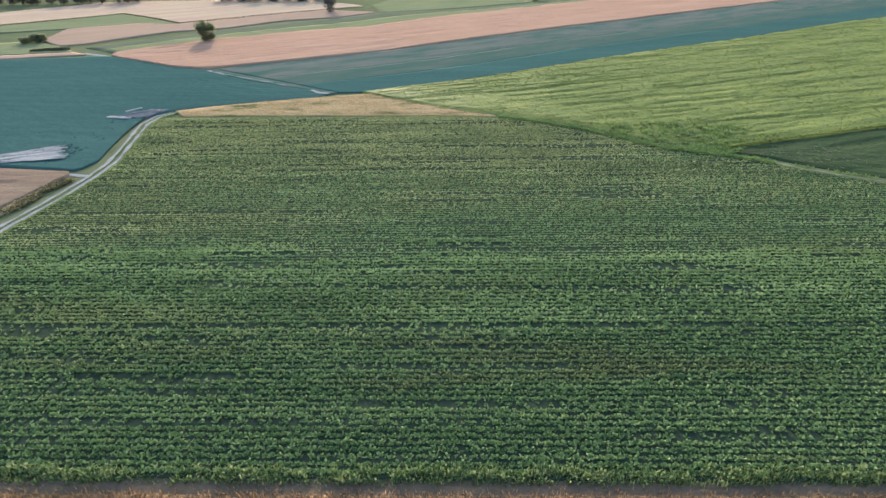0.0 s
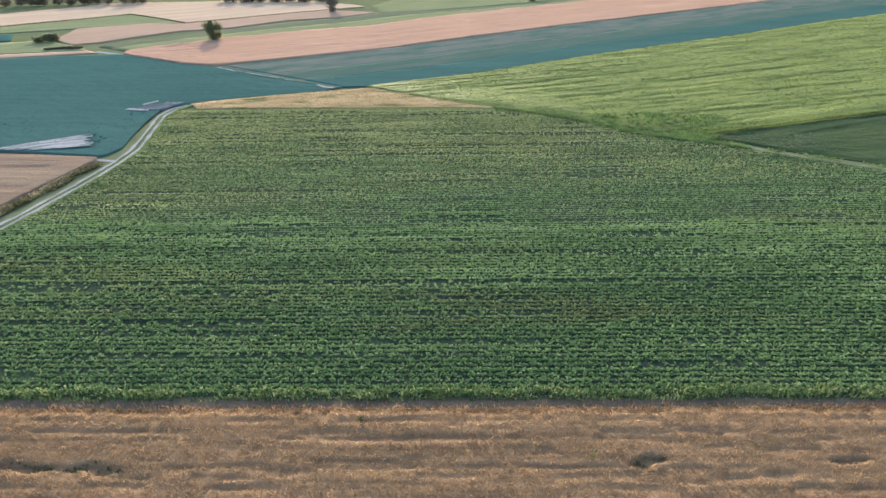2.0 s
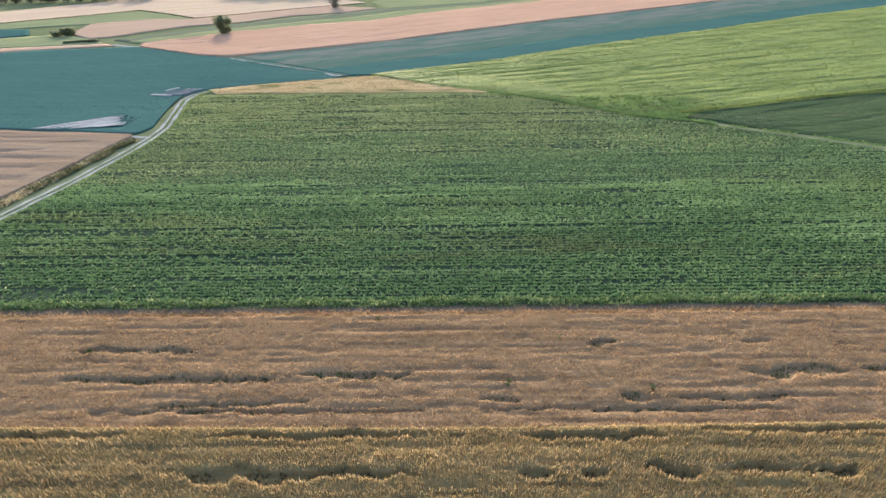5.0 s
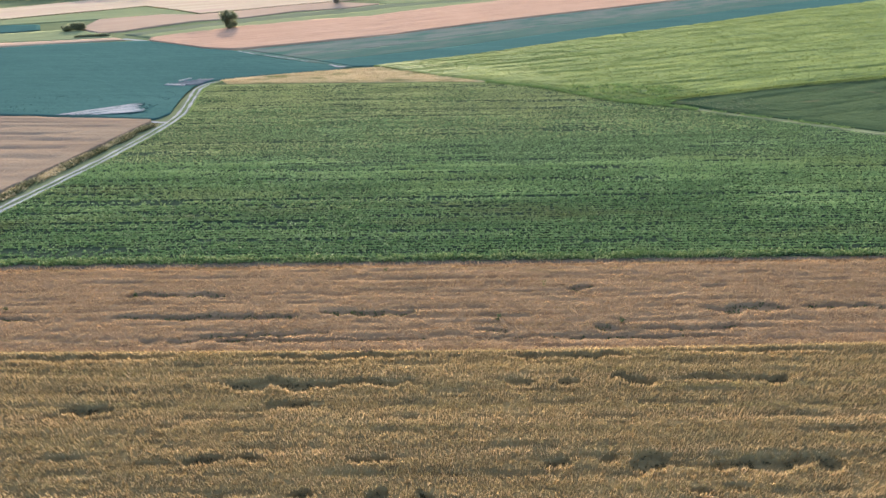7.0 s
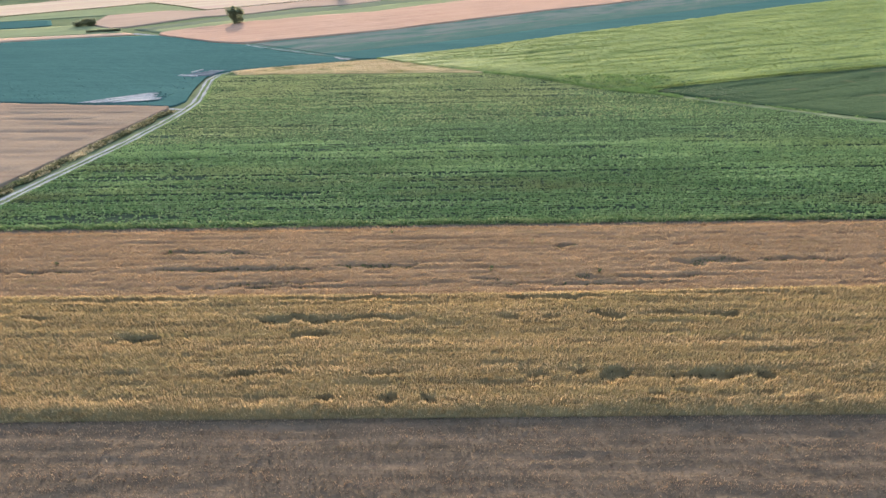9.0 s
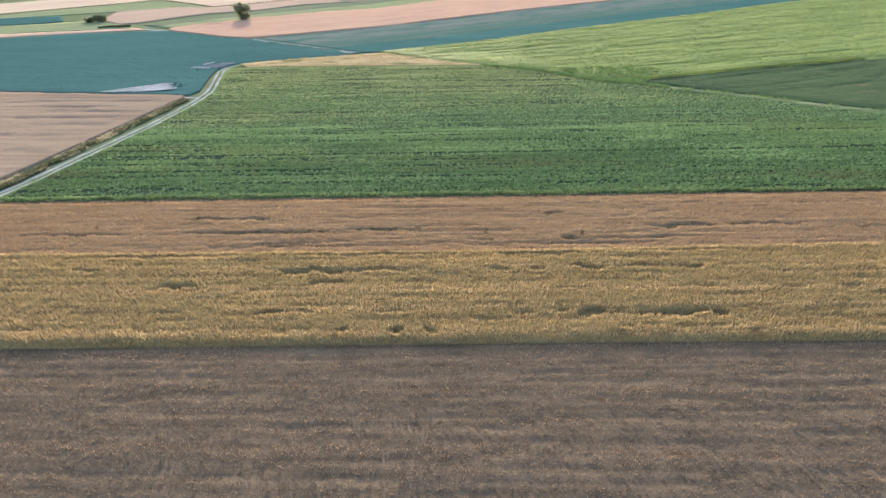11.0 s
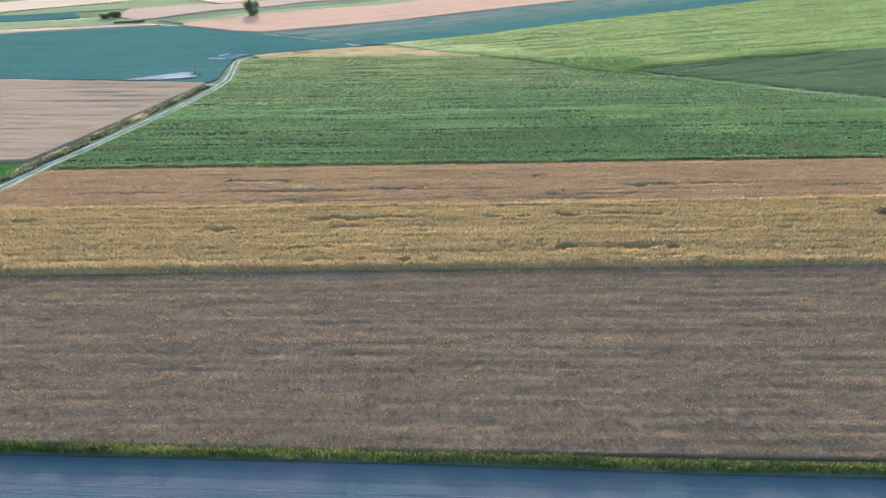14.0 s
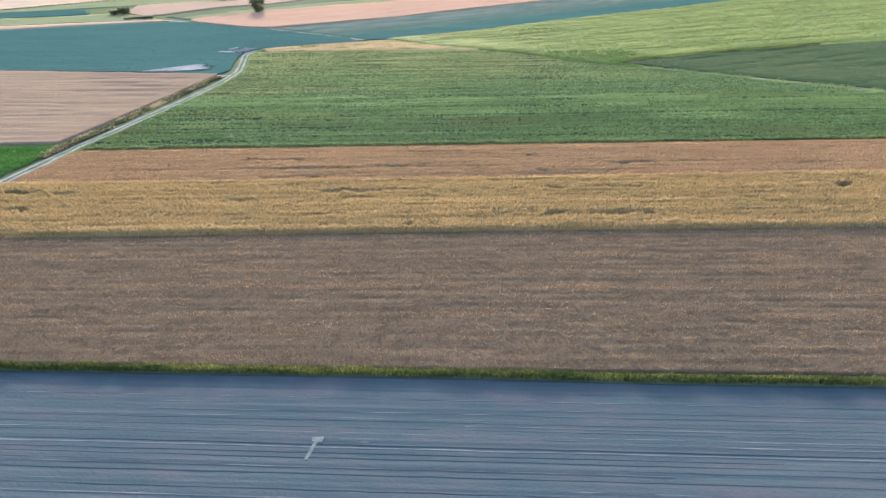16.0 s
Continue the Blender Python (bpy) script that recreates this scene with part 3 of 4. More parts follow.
path = tagged(new("field_path", ribbon("field_path", DIAG_PATH[2:], -0.5, 0.35, 0.04, M_MEADOW, wobble=0.5)), "narrow dry path between two green crops", "path", kind="structure")
part("bare_patch", ribbon("bare_patch", [(57, 100.6), (61, 99.2), (65, 97)], -0.9, 0.9, 0.05, M_GREYDIRT), path, "grey bare soil")
FAR_PATH = [(-56, 164.6), (-66, 171), (-75, 176.4), (-83, 181.2), (-92, 187.8)]
tagged(new("field_path", ribbon("field_path", FAR_PATH, -0.35, 0.35, 0.36, M_DIRT, wobble=0.6)), "pale path between blue-green crops", "path", kind="structure")
tagged(new("field_path", ribbon("field_path", [(-146, 218.5), (-156, 223), (-165, 227.5)], -1.2, 1.2, 0.05, M_DIRT, wobble=0.5)), "pale path at the corner of the wheat", "path", kind="structure")


tagged(new("field_path", ribbon("field_path", [(-39.4, 153), (-42.4, 154.4), (-46, 157.4)], -0.9, 0.9, 0.42, M_DIRT, wobble=0.6)), "pale scuffed dirt at the crop corner", "path", kind="structure")
part("track_spur", ribbon("track_spur", [(-75.4, 92.4), (-80, 93.4), (-87, 94.4)], -0.6, 0.6, 0.05, M_DIRT, wobble=0.4), track, "pale dirt spur at the field corner")


def patch(name, label, category, low, high, z, material, amount=0.06):
    return tagged(new(name, sheet(name, low, high, 40, 16, lambda x, y: z + amount * value_noise(x / 0.8, y / 0.5, 31), material)), label, category, kind="structure")


chalk_patch = tagged(new("bare_soil"), "chalky pale bare soil streaks in the blue-green crop", "soil", kind="structure")
r = np.random.RandomState(131)
for k in range(22):
    f = (k + 0.6 * r.rand()) / 22
    a = Vector((-113, 99.4)).lerp(Vector((-101, 98.7)), f)
    b = Vector((-91.5, 110.8)).lerp(Vector((-85.5, 101.4)), f)
    a, b = a.lerp(b, 0.4 * r.rand()), b.lerp(a, 0.14 * r.rand())
    half = 0.16 + 0.24 * r.rand()
    part("streak", ribbon("streak", [a[:], a.lerp(b, 0.5)[:], b[:]], -half, half, 0.42 + 0.004 * k, M_CHALK, 0.8, 0.28, 140 + k), chalk_patch)
r = np.random.RandomState(37)
p = np.c_[r.uniform(-180, -76, 30000), r.uniform(94, 160, 30000)]
p = p[inside(p, [(-180, 108), (-121, 101.6), (-81.5, 96.5), (-80.5, 101), (-84.5, 114.5), (-88, 128), (-180, 160)])]
chalk = inside(p, [(-113, 98.4), (-104, 98.6), (-97, 99.3), (-88, 100.6), (-85.5, 104), (-86.5, 108), (-91.5, 110.6), (-99, 108.6), (-105, 103.6)])
keep = np.where(chalk, 0.4 + 0.55 * np.clip((value_noise(p[:, 0] / 3, p[:, 1] / 0.8, 40) - 0.45) / 0.3, 0, 1) * (p[:, 0] > -99), 0.10 * np.clip(1.1 - (p[:, 1] - 100) / 40, 0, 1) * (value_noise(p[:, 0] / 5, p[:, 1] / 2, 39) > 0.55))
p = p[r.rand(len(p)) < keep]
part("plants", leaves("plants", np.c_[p, np.full(len(p), 0.27)], 3, 0.32, 0.2, 0.24, M_TEAL, 38), bpy.data.objects["hazy_crop_field.001"])
patch("spoil_heap", "grey spoil ground by the bend of the track", "soil", [(-94, 131.6), (-89, 130.6), (-84.5, 131)], [(-91, 135), (-87, 138), (-82, 138.5)], 0.30, M_GREYDIRT, 0.4)
patch("concrete_strip", "pale concrete strip by the spoil ground", "strip", [(-95.7, 131.2), (-88.5, 129.9)], [(-95.2, 132.6), (-88.3, 131)], 0.5, M_DIRT)
patch("concrete_strip", "pale concrete strip by the spoil ground", "strip", [(-93, 136.0), (-90.2, 139.6)], [(-93.5, 136.7), (-90.8, 140.4)], 0.5, M_DIRT)

# ---- the row crop ----
FAR_EDGE = [(-78.5, 130.5), (-50, 130.8), (-25, 129.8), (-7, 129.6), (10.5, 127.8), *FIELD_DIAG[1:]]
LEFT_EDGE = [(TRACK_X(y) + 2.1, y) for y in (25.6, 40, 55, 70, 85, 100, 112, 122, 130)]
ROW_POLY = [(170, 26.9), *FAR_EDGE[::-1], *LEFT_EDGE[::-1]]
# The sheet's dark colour carries part of the shade between the rows.
row_field = tagged(new("row_crop_field", sheet("row_crop_field", LEFT_EDGE, [(176, 26.2), *FAR_EDGE[:3:-1]], 120, 150, lambda x, y: 0.10 + 0.06 * value_noise(x, y / 0.75, 5), M_SOIL_SHADE)),
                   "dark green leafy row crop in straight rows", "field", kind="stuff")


def row_points(y0, y1, gap, seed):
    r = np.random.RandomState(seed)
    ys = np.arange(y0, y1, 0.75)
    out = []
    for y in ys:
        x = np.arange(-86, 150, gap) + r.uniform(-0.12, 0.12) * gap
        x = x + r.normal(0, gap * 0.2, len(x))
        out.append(np.c_[x, y + r.normal(0, 0.065, len(x)) + 0.004 * x * 0.9])
    p = np.concatenate(out)
    tram = np.minimum(abs(p[:, 1] - 0.0036 * p[:, 0] - 46.1), abs(p[:, 1] - 0.0036 * p[:, 0] - 123.4)) < 0.4
    p = p[~tram | (r.rand(len(p)) < 0.3)]
    thin = value_noise(p[:, 0] / 14, p[:, 1] / 0.75, 41)
    p = p[(thin < 0.84) | (r.rand(len(p)) < 0.55)]
    gone = value_noise(p[:, 0] / 30, (p[:, 1] - 0.0036 * p[:, 0]) / 0.75, 45)
    p = p[(gone < 0.80) | (r.rand(len(p)) < 0.35)]
    return p[inside(p, ROW_POLY)]


def near_side(q):
    """The nearer part of the row crop, up to an uneven line."""
    return q[:, 1] < 56 + 13 * value_noise(q[:, 0] / 16, q[:, 1] / 3, 50)


p = row_points(26.4, 70, 0.29, 1)
p = p[near_side(p)]
dull = value_noise(p[:, 0] / 22, p[:, 1] / 6, 46) * 22 + p[:, 1] + 14 * np.random.RandomState(47).rand(len(p)) > 66
for q, m, seed in ((p[~dull], M_BEET, 1), (p[dull], M_BEET_MID, 4)):
    part("plants", leaves("plants", np.c_[q, np.full(len(q), 0.12)], 8, 0.36, 0.30, 0.215, m, seed, 0.96), row_field)
p = row_points(55.65, 131, 0.33, 2)
p = p[~near_side(p)]
ripe = value_noise(p[:, 0] / 22, p[:, 1] / 9, 43) * 40 + p[:, 1] - 0.10 * p[:, 0] + 45 * np.random.RandomState(44).rand(len(p)) > 128
lush = 0.85 * np.exp(-((p[:, 1] - 93 + 0.12 * (p[:, 0] - 40)) / 5) ** 2) * np.clip((p[:, 0] - 8) / 15, 0, 1) + 1.2 * (value_noise(p[:, 0] / 26, p[:, 1] / 5, 49) - 0.66) > np.random.RandomState(48).rand(len(p))
for q, m, seed in ((p[~ripe & ~lush], M_BEET_MID, 2), (p[ripe & ~lush], M_BEET_RIPE, 3), (p[lush], M_BEET, 5)):
    part("plants", leaves("plants", np.c_[q, np.full(len(q), 0.12)], 6, 0.33, 0.2, 0.21, m, seed, 0.88), row_field)

# ---- cereal strips ----
# lodged hollows: x, y, half length, depth across
HOLES_WHEAT = [(-14.3, 1.4, 11.3, 0.42), (-19.3, 1.3, 4.9, 0.7), (-36.9, -2.2, 2.6, 0.5), (-16.7, -1.4, 2.3, 0.6), (-22.6, -7.6, 1.8, 0.45), (-18.7, -7.6, 2.1, 0.35), (-7.3, -7.6, 2.1, 0.3),
               (9.3, -7.8, 1.3, 0.5), (17.4, -7.85, 1.8, 0.7), (27.3, -7.85, 4.7, 0.65), (32.8, -7.4, 1.0, 0.7), (13.9, -7.6, 0.8, 0.35), (-12.8, -11.0, 1.2, 0.4), (-6.3, -11.0, 1.0, 0.5),
               (-2.3, -11.1, 0.8, 0.5), (20.7, -10.5, 0.9, 0.35), (-79.7, 2.0, 3.6, 0.9), (-71.2, 1.1, 2.7, 0.6), (-75.5, -5, 2.3, 0.7), (70.1, 2.0, 1.9, 0.9)]
HOLES_WHEAT_UPPER = [(7, 1.85, 1.6, 0.45), (12.2, 1.85, 1.2, 0.45), (19.1, 1.95, 2.2, 0.6), (26.6, 2.15, 2.5, 0.4), (30.7, 2.15, 0.4, 0.4), (33.4, 2.15, 1.7, 0.6), (-13.5, 5.3, 9.6, 0.36),
                     (13.2, 5.6, 6.9, 0.45), (-41.1, 5.15, 10.9, 0.32), (33.4, 6.1, 10.6, 0.28), (-51.9, 1.8, 2.2, 0.4), (-37, -2.5, 2.6, 0.3)]
HOLES_BARLEY = [(-40.4, 17.1, 3.6, 0.45), (-33, 17.1, 2.8, 0.4), (-31.4, 12.65, 12.8, 0.5), (-10.8, 13.2, 6.8, 0.4), (-23, 9.3, 8.5, 0.33), (17, 18.1, 1.8, 0.45), (34.7, 18.4, 1.8, 0.4),
                (36.5, 13.8, 5.5, 0.65), (50, 14.1, 7, 0.4), (18.5, 10.2, 1.6, 0.45), (25.8, 10.1, 3.8, 0.28), (32, 10.3, 2.6, 0.38), (-20, 8.35, 18, 0.2), (18, 8.75, 16, 0.2), (4.6, 9.8, 2.0, 0.28),
                (70, 13, 12, 0.3), (-60, 12.3, 9, 0.3)]


def hollows(x, y, holes, spread=1.2):
    """How far the crop has sunk at each point, from 0 to 1, in ragged lengths."""
    shape = np.shape(x)
    x, y = np.ravel(x), np.ravel(y)
    out = np.zeros(len(x))
    for cx, cy, hx, hy in holes:
        hy = hy * spread
        near = np.flatnonzero((abs(x - cx) < 1.3 * hx) & (abs(y - cy) < 3.2 * hy))
        u, v = x[near], y[near]
        wob = (value_noise(u / 1.6, v * 0 + cx, 61) - 0.5) * 2
        thick = hy * (0.58 + 0.7 * value_noise(u / 0.9, v * 0 + cy, 62))
        ragged = 0.7 * (value_noise(u / 0.35, v / 0.3 + cx, 63) - 0.5)
        d = (abs(u - cx) / hx) ** 2.5 + (abs(v - cy - wob * hy * 0.8) / thick) ** 2 + ragged
        out[near] = np.maximum(out[near], np.clip((1.1 - d) / 0.4, 0, 1))
    return out.reshape(shape)


def row_gaps(x, y, rows, slope, seed, amount):
    """Broken gaps along the drill rows: the crop has sunk in ragged lengths."""
    out = np.zeros_like(x)
    for k, yr in enumerate(rows):
        there = np.clip((value_noise(x / 5, 0 * x + 3.7 * k, seed) * 0.65 + value_noise(x / 1.1, 0 * x + 5.1 * k, seed + 1) * 0.35 - 0.52) / 0.1, 0, 1)
        off = y - yr - slope * x - 0.25 * (value_noise(x / 3, 0 * x + k, seed + 2) - 0.5)
        wide = 0.16 + 0.22 * value_noise(x / 2, 0 * x + 2.3 * k, seed + 3)
        out = np.maximum(out, there * np.exp(-(off / wide) ** 2))
    return amount * out


def cereal(base, band, holes, deep, seed, lod=0.12, often=0.80, rows=(), slope=0.006, gap=0.0):
    def z(x, y):
        return np.maximum(level(x, y) - (row_gaps(x, y, rows, slope, seed + 7, gap) if gap else 0), 0.04)

    def level(x, y):
        h = base + band * (value_noise(x / 25, y / 0.9, seed) - 0.5) * 2 + 0.03 * (value_noise(x / 0.9, y / 0.5, seed + 1) - 0.5) * 2 + 0.05 * (value_noise(x / 0.35, y / 0.3, seed + 2) - 0.5)
        dip = np.clip((value_noise(x / 4.0, y / 0.45, seed + 3) - often) / 0.1, 0, 1) * lod
        return h - dip - deep * hollows(x, y, holes)
    return z


def cereal_field(name, label, low, high, nu, nv, z, under, ears, choose, density, tall, wide, seed, span, holes=(), lean=0.2, weed_of=None, crest=None, gaps=None):
    """A cereal stand: the stems' closed sheet, and upright ears on it; choose gives each ear's place in the list of ear materials."""
    field = tagged(new(name, sheet(name, low, high, nu, nv, z, under)), label, "field", kind="stuff")
    r = np.random.RandomState(seed)
    xa, xb, ya, yb = span
    n = int(density * (xb - xa) * (yb - ya))
    q = np.c_[r.uniform(xa, xb, n), r.uniform(ya, yb, n)]
    q = q[inside(q, [*low, *high[::-1]])]
    thick = value_noise(q[:, 0] / 0.45, q[:, 1] / 0.35, seed + 6)
    q = q[r.rand(len(q)) < 0.45 + 0.9 * thick]
    sunk = hollows(q[:, 0], q[:, 1], holes)
    q = q[(sunk < 0.3) | (r.rand(len(q)) < 0.12)]
    if gaps:
        q = q[r.rand(len(q)) > 0.6 * row_gaps(q[:, 0], q[:, 1], *gaps, 1.0)]
    # In wheat, the weeds' dark colour also deepens the hollows' shade.
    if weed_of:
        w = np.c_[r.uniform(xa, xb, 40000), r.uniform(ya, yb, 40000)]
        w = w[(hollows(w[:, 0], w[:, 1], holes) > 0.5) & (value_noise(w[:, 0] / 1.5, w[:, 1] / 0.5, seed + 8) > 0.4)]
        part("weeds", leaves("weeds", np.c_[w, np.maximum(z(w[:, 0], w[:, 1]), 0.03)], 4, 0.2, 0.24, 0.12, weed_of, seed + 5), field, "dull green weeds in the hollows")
    pick = choose(q[:, 0], q[:, 1], r.rand(len(q)))
    for k, material in enumerate(ears):
        e = q[pick == k]
        part("ears", blades("ears", e, z(e[:, 0], e[:, 1]) - 0.1, tall, wide, lean, material, seed + k), field)
    # Extra bright ears on each hollow's near rim, painted as if backlit.
    if crest:
        c = np.c_[r.uniform(xa, xb, 5 * n // 2), r.uniform(ya, yb, 5 * n // 2)]
        c = c[inside(c, [*low, *high[::-1]])]
        behind = hollows(c[:, 0], c[:, 1] + 0.4, holes)
        c = c[(behind > 0.4) & (hollows(c[:, 0], c[:, 1], holes) < 0.3) & (r.rand(len(c)) < 0.22)]
        part("backlit_crest", blades("backlit_crest", c, z(c[:, 0], c[:, 1]) - 0.05, tall, wide, 0.3, crest, seed + 9), field, "ears along the hollows, backlight put into their golden colour")
    return field


def banded(rows, slope, base, seed):
    """Rows (y at x = 0, half width, strength) in which the second kind of ear is frequent."""
    def choose(x, y, chance):
        share = base * 2 * value_noise(x / 6, y / 0.9, seed)
        for k, (yr, wide, strength) in enumerate(rows):
            off = y - yr - slope * x - 0.9 * (value_noise(x / 9, 0 * x + 2.7 * k, seed + 1) - 0.5)
            share = np.maximum(share, strength * np.exp(-(off / wide) ** 2) * (0.35 + 1.1 * value_noise(x / 4, 0 * x + 1.9 * k, seed + 2)))
        return (chance < share).astype(int)
    return choose


BARLEY_ROWS = (8.2, 9.1, 10.3, 11.4, 12.4, 14.1, 15.6, 16.6, 17.5, 19.4, 20.4, 21.2, 22.6)
WHEAT_ROWS = (5.3, 4.2, 3.0, 1.8, 0.3, -1.4, -2.9, -4.6, -6.2, -7.3, -8.9, -10.6)
BROWN_ROWS = (-14.6, -15.8, -17.2, -18.4, -20.6, -21.7, -23.1, -24.5, -25.8, -28.4, -29.8, -31, -32.2, -33.9, -35.2, -36.4, -37.8, -39.2)
z_barley = cereal(0.42, 0.03, HOLES_BARLEY, 0.34, 71, rows=BARLEY_ROWS, gap=0.13)
z_wheat = cereal(0.70, 0.08, HOLES_WHEAT + HOLES_WHEAT_UPPER, 0.62, 81, 0.30, 0.84, rows=WHEAT_ROWS, gap=0.18)
z_brown = cereal(0.34, 0.03, [], 0.0, 91, 0.07, rows=BROWN_ROWS, slope=-0.012, gap=0.07)
def thin_edge(z, line, inward, low, reach):
    """The crop stands thinner and lower towards one edge of its field."""
    xs, ys = [c[0] for c in line], [c[1] for c in line]

    def shaped(x, y):
        d = inward * (y - np.interp(x, xs, ys)) - 1.2 * value_noise(x / 2.2, 0 * x, 19) * value_noise(x / 0.7, 0 * x, 21)
        return np.maximum(z(x, y) * np.clip(low + (1 - low) * d / reach, low, 1), 0.02)
    return shaped


z_wheat = thin_edge(z_wheat, [(-90.5, -14.25), (0, -13.05), (150, -11.75)], 1, 0.5, 0.8)
z_barley = thin_edge(z_barley, [(-83.5, 23.7), (0, 24.35), (150, 25.75)], -1, 0.1, 0.8)
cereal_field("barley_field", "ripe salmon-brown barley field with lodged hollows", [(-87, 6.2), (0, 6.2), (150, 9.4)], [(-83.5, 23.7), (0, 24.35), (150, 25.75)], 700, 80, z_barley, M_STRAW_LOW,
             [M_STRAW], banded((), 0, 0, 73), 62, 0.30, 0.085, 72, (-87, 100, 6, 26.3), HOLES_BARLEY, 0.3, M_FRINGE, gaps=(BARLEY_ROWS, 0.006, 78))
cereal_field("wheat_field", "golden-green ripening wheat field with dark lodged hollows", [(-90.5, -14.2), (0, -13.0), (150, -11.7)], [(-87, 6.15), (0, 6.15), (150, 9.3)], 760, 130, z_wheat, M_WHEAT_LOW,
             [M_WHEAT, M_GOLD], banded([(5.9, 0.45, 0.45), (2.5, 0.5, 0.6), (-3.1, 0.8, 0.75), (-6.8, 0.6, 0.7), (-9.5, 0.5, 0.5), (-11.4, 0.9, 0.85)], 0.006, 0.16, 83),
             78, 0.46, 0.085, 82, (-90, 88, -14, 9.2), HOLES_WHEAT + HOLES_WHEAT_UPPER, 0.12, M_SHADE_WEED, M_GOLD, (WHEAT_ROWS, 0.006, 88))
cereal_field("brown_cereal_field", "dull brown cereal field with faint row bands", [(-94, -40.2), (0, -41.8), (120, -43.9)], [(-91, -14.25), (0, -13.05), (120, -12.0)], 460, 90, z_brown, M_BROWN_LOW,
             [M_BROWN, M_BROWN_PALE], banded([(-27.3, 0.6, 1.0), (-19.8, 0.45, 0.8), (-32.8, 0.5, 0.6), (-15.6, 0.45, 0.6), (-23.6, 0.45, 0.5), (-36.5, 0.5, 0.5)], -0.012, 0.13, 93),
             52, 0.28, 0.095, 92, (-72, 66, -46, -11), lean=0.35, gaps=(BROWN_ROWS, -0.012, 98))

# ---- verges ----
q = along([(-90.5, -14.25), (0, -13.05), (120, -12.0)], 2600, -0.1, 0.35, 61)
tagged(new("grass_verge", blades("grass_verge", q, 0 * q[:, 0] - 0.02, 0.42, 0.09, 0.3, M_FRINGE, 62)), "dark green grass fringe along the wheat", "grass", kind="stuff")
q = np.c_[np.random.RandomState(63).uniform(60, 190, 16000), np.random.RandomState(64).uniform(30, 132, 16000)]
q = q[inside(q, [(62, 103), (77, 94), (97, 80), (116, 69.2), (142, 53), (190, 24), (190, 135), (141, 126.4), (107, 119), (90, 112.3)])]
part("plants", leaves("plants", np.c_[q, np.full(len(q), 0.3)], 3, 0.42, 0.08, 0.24, M_DEEP, 65), bpy.data.objects["deep_green_field"])
r = np.random.RandomState(51)
BRIGHT_POLY = [(-26, 152.8), (-4.5, 138), (10.5, 130.2), (33, 118.8), (44.4, 112.8), *WEDGE_TOP[:6], (260, 150), (260, 306), (226, 289), (120.4, 231.5), (63.7, 202.5), (17.7, 175.6), (-19.4, 158.2)]
q = np.c_[r.uniform(-26, 250, 72000), r.uniform(104, 300, 72000)]
q = q[inside(q, BRIGHT_POLY)]
part("tufts", leaves("tufts", np.c_[q, np.full(len(q), 0.48)], 2, 0.55, 0.28, 0.24, M_BRIGHT, 52), bpy.data.objects["green_cereal_field"])
q = along([(8, 130.2), (21.7, 124.4), (33, 117.8), (44.4, 111.8), (58, 104.6), (64, 99.5)], 1800, -4.5, 3.0, 53)
q = q[value_noise(q[:, 0] / 4, q[:, 1] / 4, 54) > 0.5]
tagged(new("field_edge_weeds", leaves("field_edge_weeds", np.c_[q, 0.2 * r.rand(len(q))], 5, 0.5, 0.22, 0.22, M_GRASS, 55)), "rough green weeds where two crops meet", "weeds", kind="stuff")
q = along(FIELD_DIAG[:9], 2600, -1.7, 0.5, 157)
tagged(new("field_edge_weeds", leaves("field_edge_weeds", np.c_[q, 0.15 * r.rand(len(q))], 5, 0.45, 0.4, 0.2, M_TUSSOCK, 158)), "soft green weeds along the row crop's edge", "weeds", kind="stuff")
q = np.c_[r.uniform(26, 76, 9000), r.uniform(98, 124, 9000)]
q = q[inside(q, [(26, 121.5), (35.6, 113), (47, 104), (58, 100), (64, 103.6), (75, 108.8), (64, 119), (48, 121), (33, 121)])]
clump = value_noise(q[:, 0] / 3.5, q[:, 1] / 1.6, 151)
strip = inside(q, [(26, 121.5), (35.6, 113), (47, 104), (58, 100), (62, 103.6), (48, 108), (38, 113.4), (31, 119.4)])
for test, m, seed, words in (((clump > 0.62) & (r.rand(len(q)) < 0.4) | (strip & (clump > 0.35)), M_TUSSOCK, 152, "dark green tussocks where three crops meet"), (strip & (clump <= 0.35) | ((clump > 0.42) & (clump < 0.46)), M_GRASS, 153, "pale green tussocks where three crops meet")):
    w = q[test]
    tagged(new("tussocks", leaves("tussocks", np.c_[w, np.where(strip[test], 0.1, 0.5) + 0.2 * r.rand(len(w))], 5, 0.55, 0.4, 0.25, m, seed)), words, "weeds", kind="stuff")
q = along(WEDGE_TOP[:6], 1600, -0.9, 0.1, 154)
tagged(new("crop_ridge", leaves("crop_ridge", np.c_[q, 0.45 + 0.2 * r.rand(len(q))], 4, 0.5, 0.35, 0.24, M_BRIGHT, 155)), "taller bright green cereal edge along the dark crop", "cereal", kind="stuff")
q = np.c_[73.5 + 7.5 * r.normal(0, 0.7, 420), 98.6 + 4.5 * r.normal(0, 0.7, 420)]
q = q[inside(q, [(62, 101), (66, 98.4), (75, 92.4), (84, 88), (84, 110), (69, 105)])]
part("dry_plants", leaves("dry_plants", np.c_[q, np.full(len(q), 0.34)], 4, 0.45, 0.12, 0.22, M_MEADOW, 156), bpy.data.objects["deep_green_field"], "brownish dried plants")
q = along(DIAG_PATH[2:], 1100, -1.8, -0.5, 56)
q = q[value_noise(q[:, 0] / 3, q[:, 1] / 3, 57) > 0.4]
